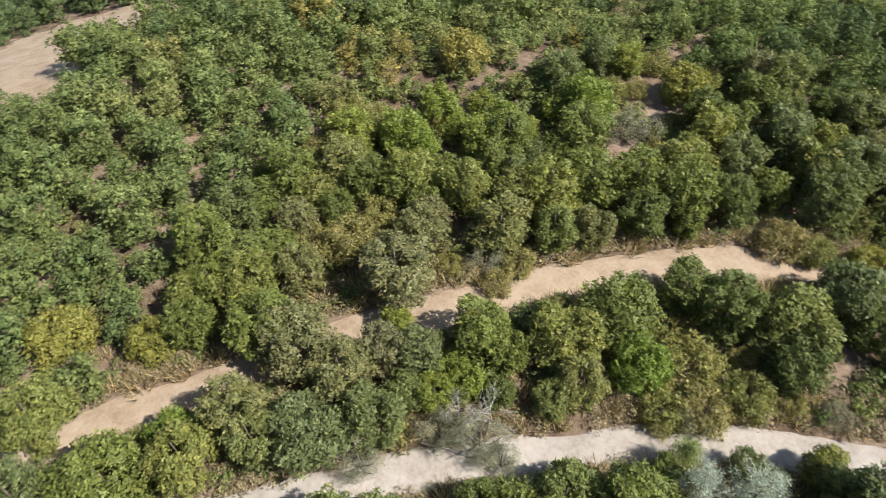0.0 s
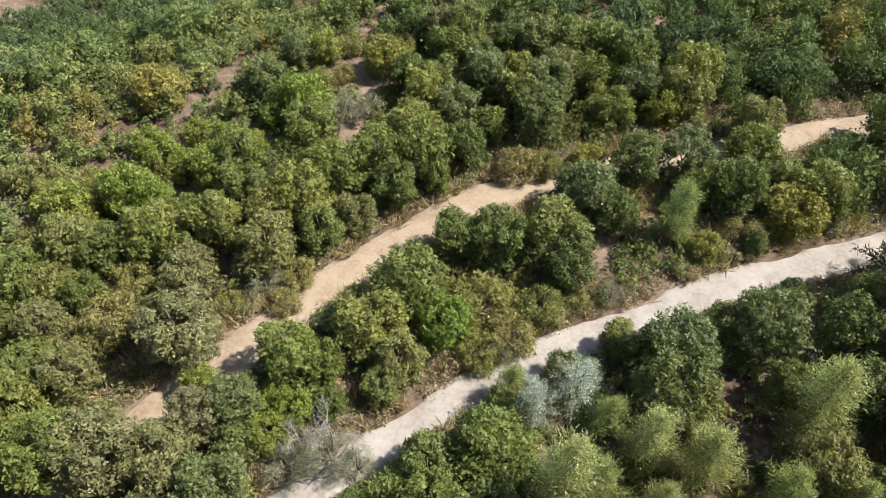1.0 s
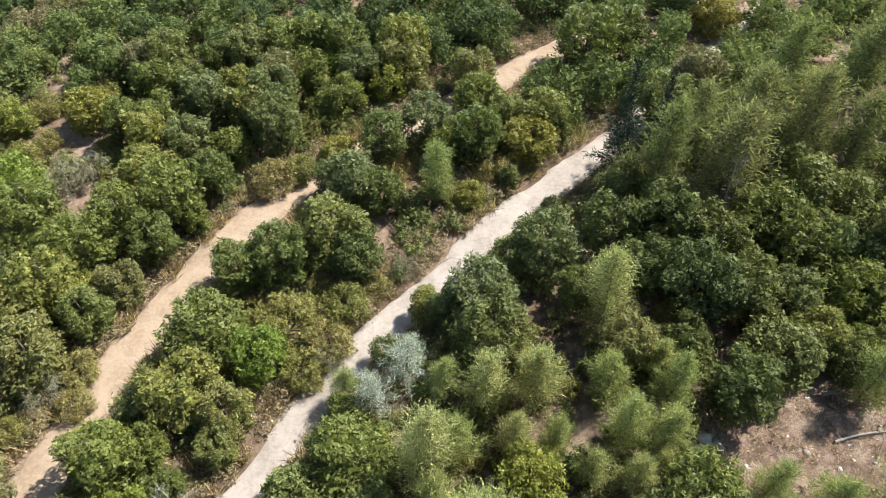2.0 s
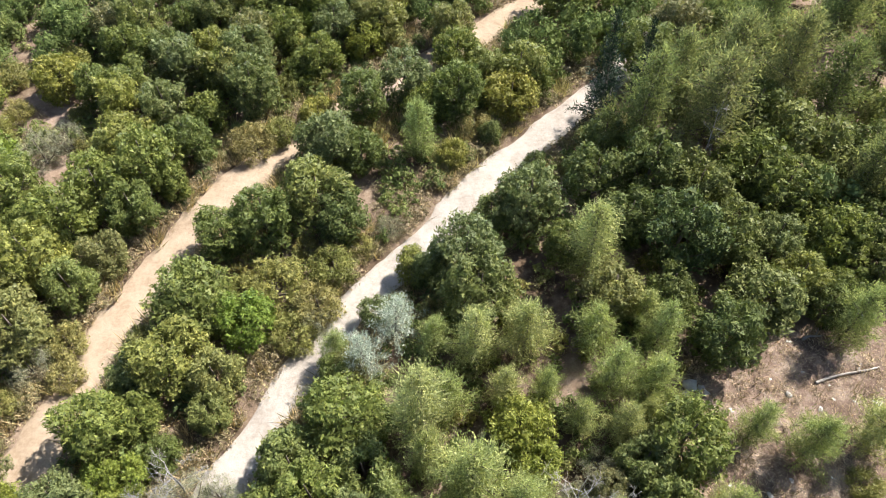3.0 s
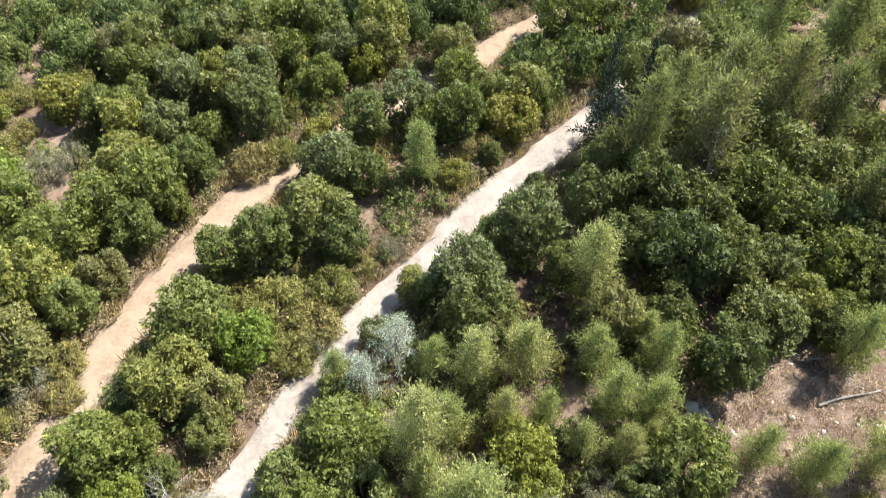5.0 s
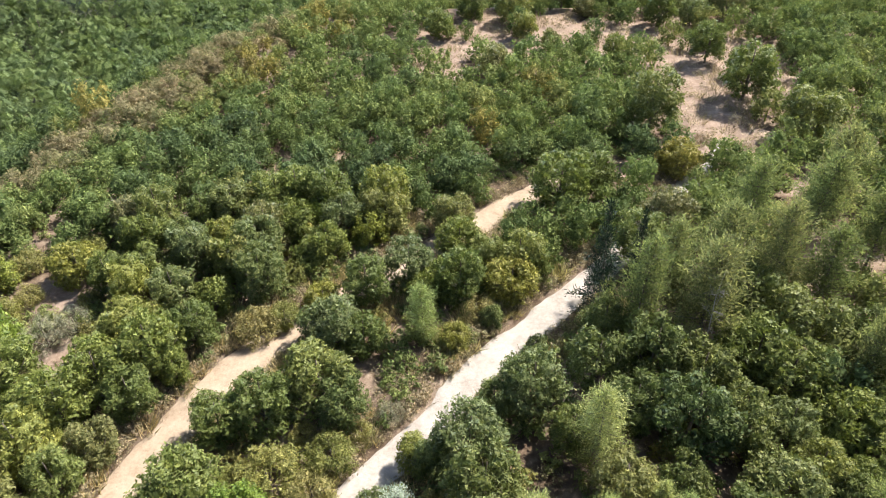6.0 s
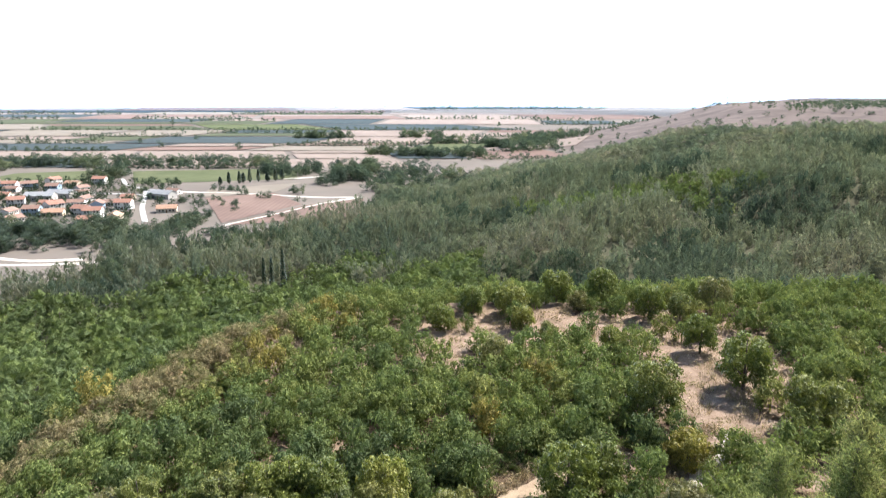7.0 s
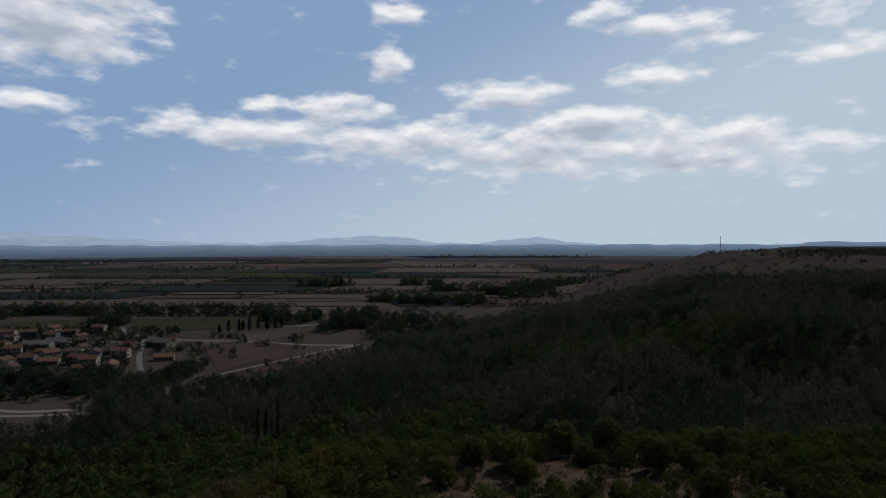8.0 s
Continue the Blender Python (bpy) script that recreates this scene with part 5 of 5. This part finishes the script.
def mast(x, y, tall):
    ob = new("radio_mast")
    for k in range(3):
        a = k * 2.094
        part("leg", raw_mesh("leg", *tubes([[(0.9 * math.cos(a), 0.9 * math.sin(a), -1, 0.22), (0.5 * math.cos(a), 0.5 * math.sin(a), tall, 0.16)]], 5), M_STEEL), ob)
    z, k = 1.0, 0
    runs = []
    while z < tall - 2:
        a, b = k * 2.094, (k + 1) * 2.094
        r = 0.9 - 0.4 * z / tall
        runs.append([(r * math.cos(a), r * math.sin(a), z, 0.1), (r * math.cos(b), r * math.sin(b), z + 1.4, 0.1)])
        z, k = z + 1.0, k + 1
    part("lattice", raw_mesh("lattice", *tubes(runs, 4), M_STEEL), ob)
    bm = bmesh.new()
    bmesh.ops.create_cone(bm, cap_ends=True, segments=10, radius1=0.9, radius2=0.7, depth=2.4, matrix=Matrix.Translation((0, 0, tall - 1)))
    part("antenna", bm_mesh("antenna", bm, M_STEEL), ob)
    ob.location = (x, y, spot(x, y))
    tagged(ob, "tall thin steel radio mast on the far hill", "mast")


mast(592, 1434, 33)
ob = new("utility_pole")
part("post", raw_mesh("post", *tubes([[(0, 0, -1, 0.22), (0, 0, 9.5, 0.15)]], 8), M_BARK, True), ob)
bm = bmesh.new()
box(bm, -1.0, 1.0, -0.08, 0.08, 8.6, 8.8)
part("crossarm", bm_mesh("crossarm", bm, M_BARK), ob)
ob.location = (-139, 232, spot(-139, 232))
tagged(ob, "weathered wooden utility pole on the slope", "utility pole")

# ---- distance and clouds ----


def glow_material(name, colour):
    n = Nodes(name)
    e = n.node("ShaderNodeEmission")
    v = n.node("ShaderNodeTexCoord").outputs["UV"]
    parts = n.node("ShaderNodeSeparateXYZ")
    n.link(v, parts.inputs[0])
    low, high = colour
    # haze painted as a glow that gets brighter up the wall
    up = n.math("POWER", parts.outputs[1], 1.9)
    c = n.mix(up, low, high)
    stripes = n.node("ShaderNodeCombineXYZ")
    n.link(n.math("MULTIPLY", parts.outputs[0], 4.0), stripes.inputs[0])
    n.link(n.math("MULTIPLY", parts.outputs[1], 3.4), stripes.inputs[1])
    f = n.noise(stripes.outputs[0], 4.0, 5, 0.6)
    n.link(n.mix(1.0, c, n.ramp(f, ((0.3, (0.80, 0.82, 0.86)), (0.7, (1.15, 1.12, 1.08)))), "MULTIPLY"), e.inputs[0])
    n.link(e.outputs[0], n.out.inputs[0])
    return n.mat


def ridge_wall(name, radius, ridge, colour, label):
    """Hills so far off that they never shift: a curved wall with a ridge line, haze painted into its glow."""
    az = np.radians(np.arange(-75, 75.1, 0.5))
    top = np.array([ridge(a) for a in np.degrees(az)])
    lo = np.stack([radius * np.sin(az), radius * np.cos(az), np.full(len(az), -70.0)], 1)
    hi = np.stack([radius * np.sin(az), radius * np.cos(az), top], 1)
    v = np.stack([lo, hi], 1).reshape(-1, 3)
    i = np.arange(len(az) - 1) * 2
    f = np.stack([i, i + 2, i + 3, i + 1], 1)
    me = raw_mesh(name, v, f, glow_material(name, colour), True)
    uv = me.uv_layers.new(name="UVMap")
    idx = f.ravel()
    uv.data.foreach_set("uv", np.stack([idx // 2 * 0.02, (idx % 2) * 1.0], 1).astype(np.float32).ravel())
    tagged(new(name, me), label, "backdrop", kind="structure")


def hump(a, at, wide, high):
    return high * math.exp(-((a - at) / wide) ** 2)


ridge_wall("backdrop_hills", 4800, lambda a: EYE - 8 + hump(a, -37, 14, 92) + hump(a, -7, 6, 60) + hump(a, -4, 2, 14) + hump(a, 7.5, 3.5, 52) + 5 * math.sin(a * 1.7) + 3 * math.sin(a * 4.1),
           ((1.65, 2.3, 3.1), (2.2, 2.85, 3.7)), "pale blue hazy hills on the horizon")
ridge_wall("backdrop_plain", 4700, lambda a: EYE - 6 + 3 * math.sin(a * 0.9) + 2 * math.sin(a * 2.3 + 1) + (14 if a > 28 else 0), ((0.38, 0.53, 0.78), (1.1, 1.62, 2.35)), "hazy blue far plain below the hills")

# clouds: azimuth, elevation, half width, half height, weight
CLOUDS = (
    (-30.5, 16.2, 8.5, 4.2, 0.75), (-26, 18.6, 5, 2.2, 0.60), (-31.8, 10.4, 4.4, 1.0, 0.58), (-15.5, 11.4, 2.5, 0.8, 0.50),
    (-15, 9.2, 13, 1.9, 0.60), (-3, 8.6, 14, 2.6, 0.60), (8, 8.0, 17, 3.2, 0.60), (21, 7.5, 13, 3.0, 0.60), (-9, 11.2, 5.5, 1.6, 0.66), (5.6, 12.4, 6, 1.6, 0.70),
    (17.3, 13.3, 4, 1.4, 0.64), (12.8, 9.9, 6, 1.7, 0.82), (-4.3, 15.0, 2.8, 1.5, 0.66), (-3.6, 19, 3.5, 1.6, 0.50), (14, 18.6, 4, 1.4, 0.55), (18, 17.1, 5, 1.4, 0.60),
    (22, 15.8, 4, 1.2, 0.52), (29.8, 17.2, 2.6, 1.8, 0.52), (30.6, 14, 5, 1.2, 0.56))


def cloud_sheet():
    az, el = np.radians(np.arange(-44, 44.1, 2)), np.radians(np.arange(-1.4, 29, 2))
    ga, ge = np.meshgrid(az, el)
    r = 4850
    v = np.stack([r * np.sin(ga) * np.cos(ge), r * np.cos(ga) * np.cos(ge), EYE + r * np.sin(ge)], -1).reshape(-1, 3)
    w = len(az)
    i = np.arange((len(el) - 1) * w).reshape(-1, w)[:, :-1].ravel()
    f = np.stack([i, i + 1, i + w + 1, i + w], 1)
    n = Nodes("clouds")
    me = raw_mesh("backdrop_clouds", v, f, n.mat, True)
    uv = me.uv_layers.new(name="UVMap")
    flat = np.stack([np.degrees(ga), np.degrees(ge)], -1).reshape(-1, 2)
    uv.data.foreach_set("uv", flat[f.ravel()].astype(np.float32).ravel())
    where = n.node("ShaderNodeTexCoord").outputs["UV"]
    parts = n.node("ShaderNodeSeparateXYZ")
    n.link(where, parts.inputs[0])
    x, y = parts.outputs[0], parts.outputs[1]

    def density(shift):
        both = n.node("ShaderNodeCombineXYZ")
        n.link(n.math("MULTIPLY", x, 0.10), both.inputs[0])
        n.link(n.math("MULTIPLY", n.math("ADD", y, shift), 0.24), both.inputs[1])
        f = n.math("ADD", n.math("MULTIPLY", n.noise(both.outputs[0], 3.0, 7, 0.52), 1.4), -0.82)
        best = None
        for ca, ce, hw, hh, weight in CLOUDS:
            dx = n.math("MULTIPLY", n.math("ADD", x, -ca), 1 / hw)
            dy = n.math("MULTIPLY", n.math("ADD", y, shift - ce), 1 / hh)
            d = n.math("SQRT", n.math("ADD", n.math("MULTIPLY", dx, dx), n.math("MULTIPLY", dy, dy)))
            m = n.math("MULTIPLY", n.math("MAXIMUM", n.math("SUBTRACT", 1.25, d), 0.0), weight * 0.95)
            best = m if best is None else n.math("MAXIMUM", best, m)
        return n.math("ADD", f, best)

    here, above = density(0.0), density(0.9)

    def fade(value, a, b, lo, hi):
        r = n.node("ShaderNodeMapRange")
        r.interpolation_type = "SMOOTHSTEP"
        for k, q in enumerate((a, b, lo, hi)):
            r.inputs[k + 1].default_value = q
        n.link(value, r.inputs[0])
        return r.outputs[0]

    cover = fade(here, 0.02, 0.52, 0.0, 0.92)
    # shaded cloud undersides are painted: greyer where more cloud lies above
    white = n.ramp(above, ((0.12, (1.0, 1.0, 1.0)), (0.38, (0.72, 0.75, 0.80)), (0.75, (0.44, 0.49, 0.57))))
    white = n.mix(1.0, white, (7.1, 7.1, 7.2), "MULTIPLY")
    # thin haze: whitest at the horizon and towards the sun
    haze = n.mix(fade(n.math("ADD", y, n.math("MULTIPLY", x, -0.42)), -2.0, 21.0, 0.0, 1.0), (3.7, 4.45, 5.25), (1.8, 2.7, 4.25))
    tone = n.mix(cover, haze, white)
    veil = n.math("MULTIPLY", fade(n.math("ABSOLUTE", x), 37.0, 43.5, 0.9, 0.0), fade(y, 21.0, 27.5, 1.0, 0.0))
    cover = n.math("MAXIMUM", cover, veil)
    e = n.node("ShaderNodeEmission")
    n.link(tone, e.inputs[0])
    clear = n.node("ShaderNodeBsdfTransparent")
    both = n.node("ShaderNodeMixShader")
    n.link(cover, both.inputs[0])
    n.link(clear.outputs[0], both.inputs[1])
    n.link(e.outputs[0], both.inputs[2])
    n.link(both.outputs[0], n.out.inputs[0])
    tagged(new("backdrop_clouds", me), "white and grey broken clouds low over the plain", "clouds", kind="structure")


cloud_sheet()
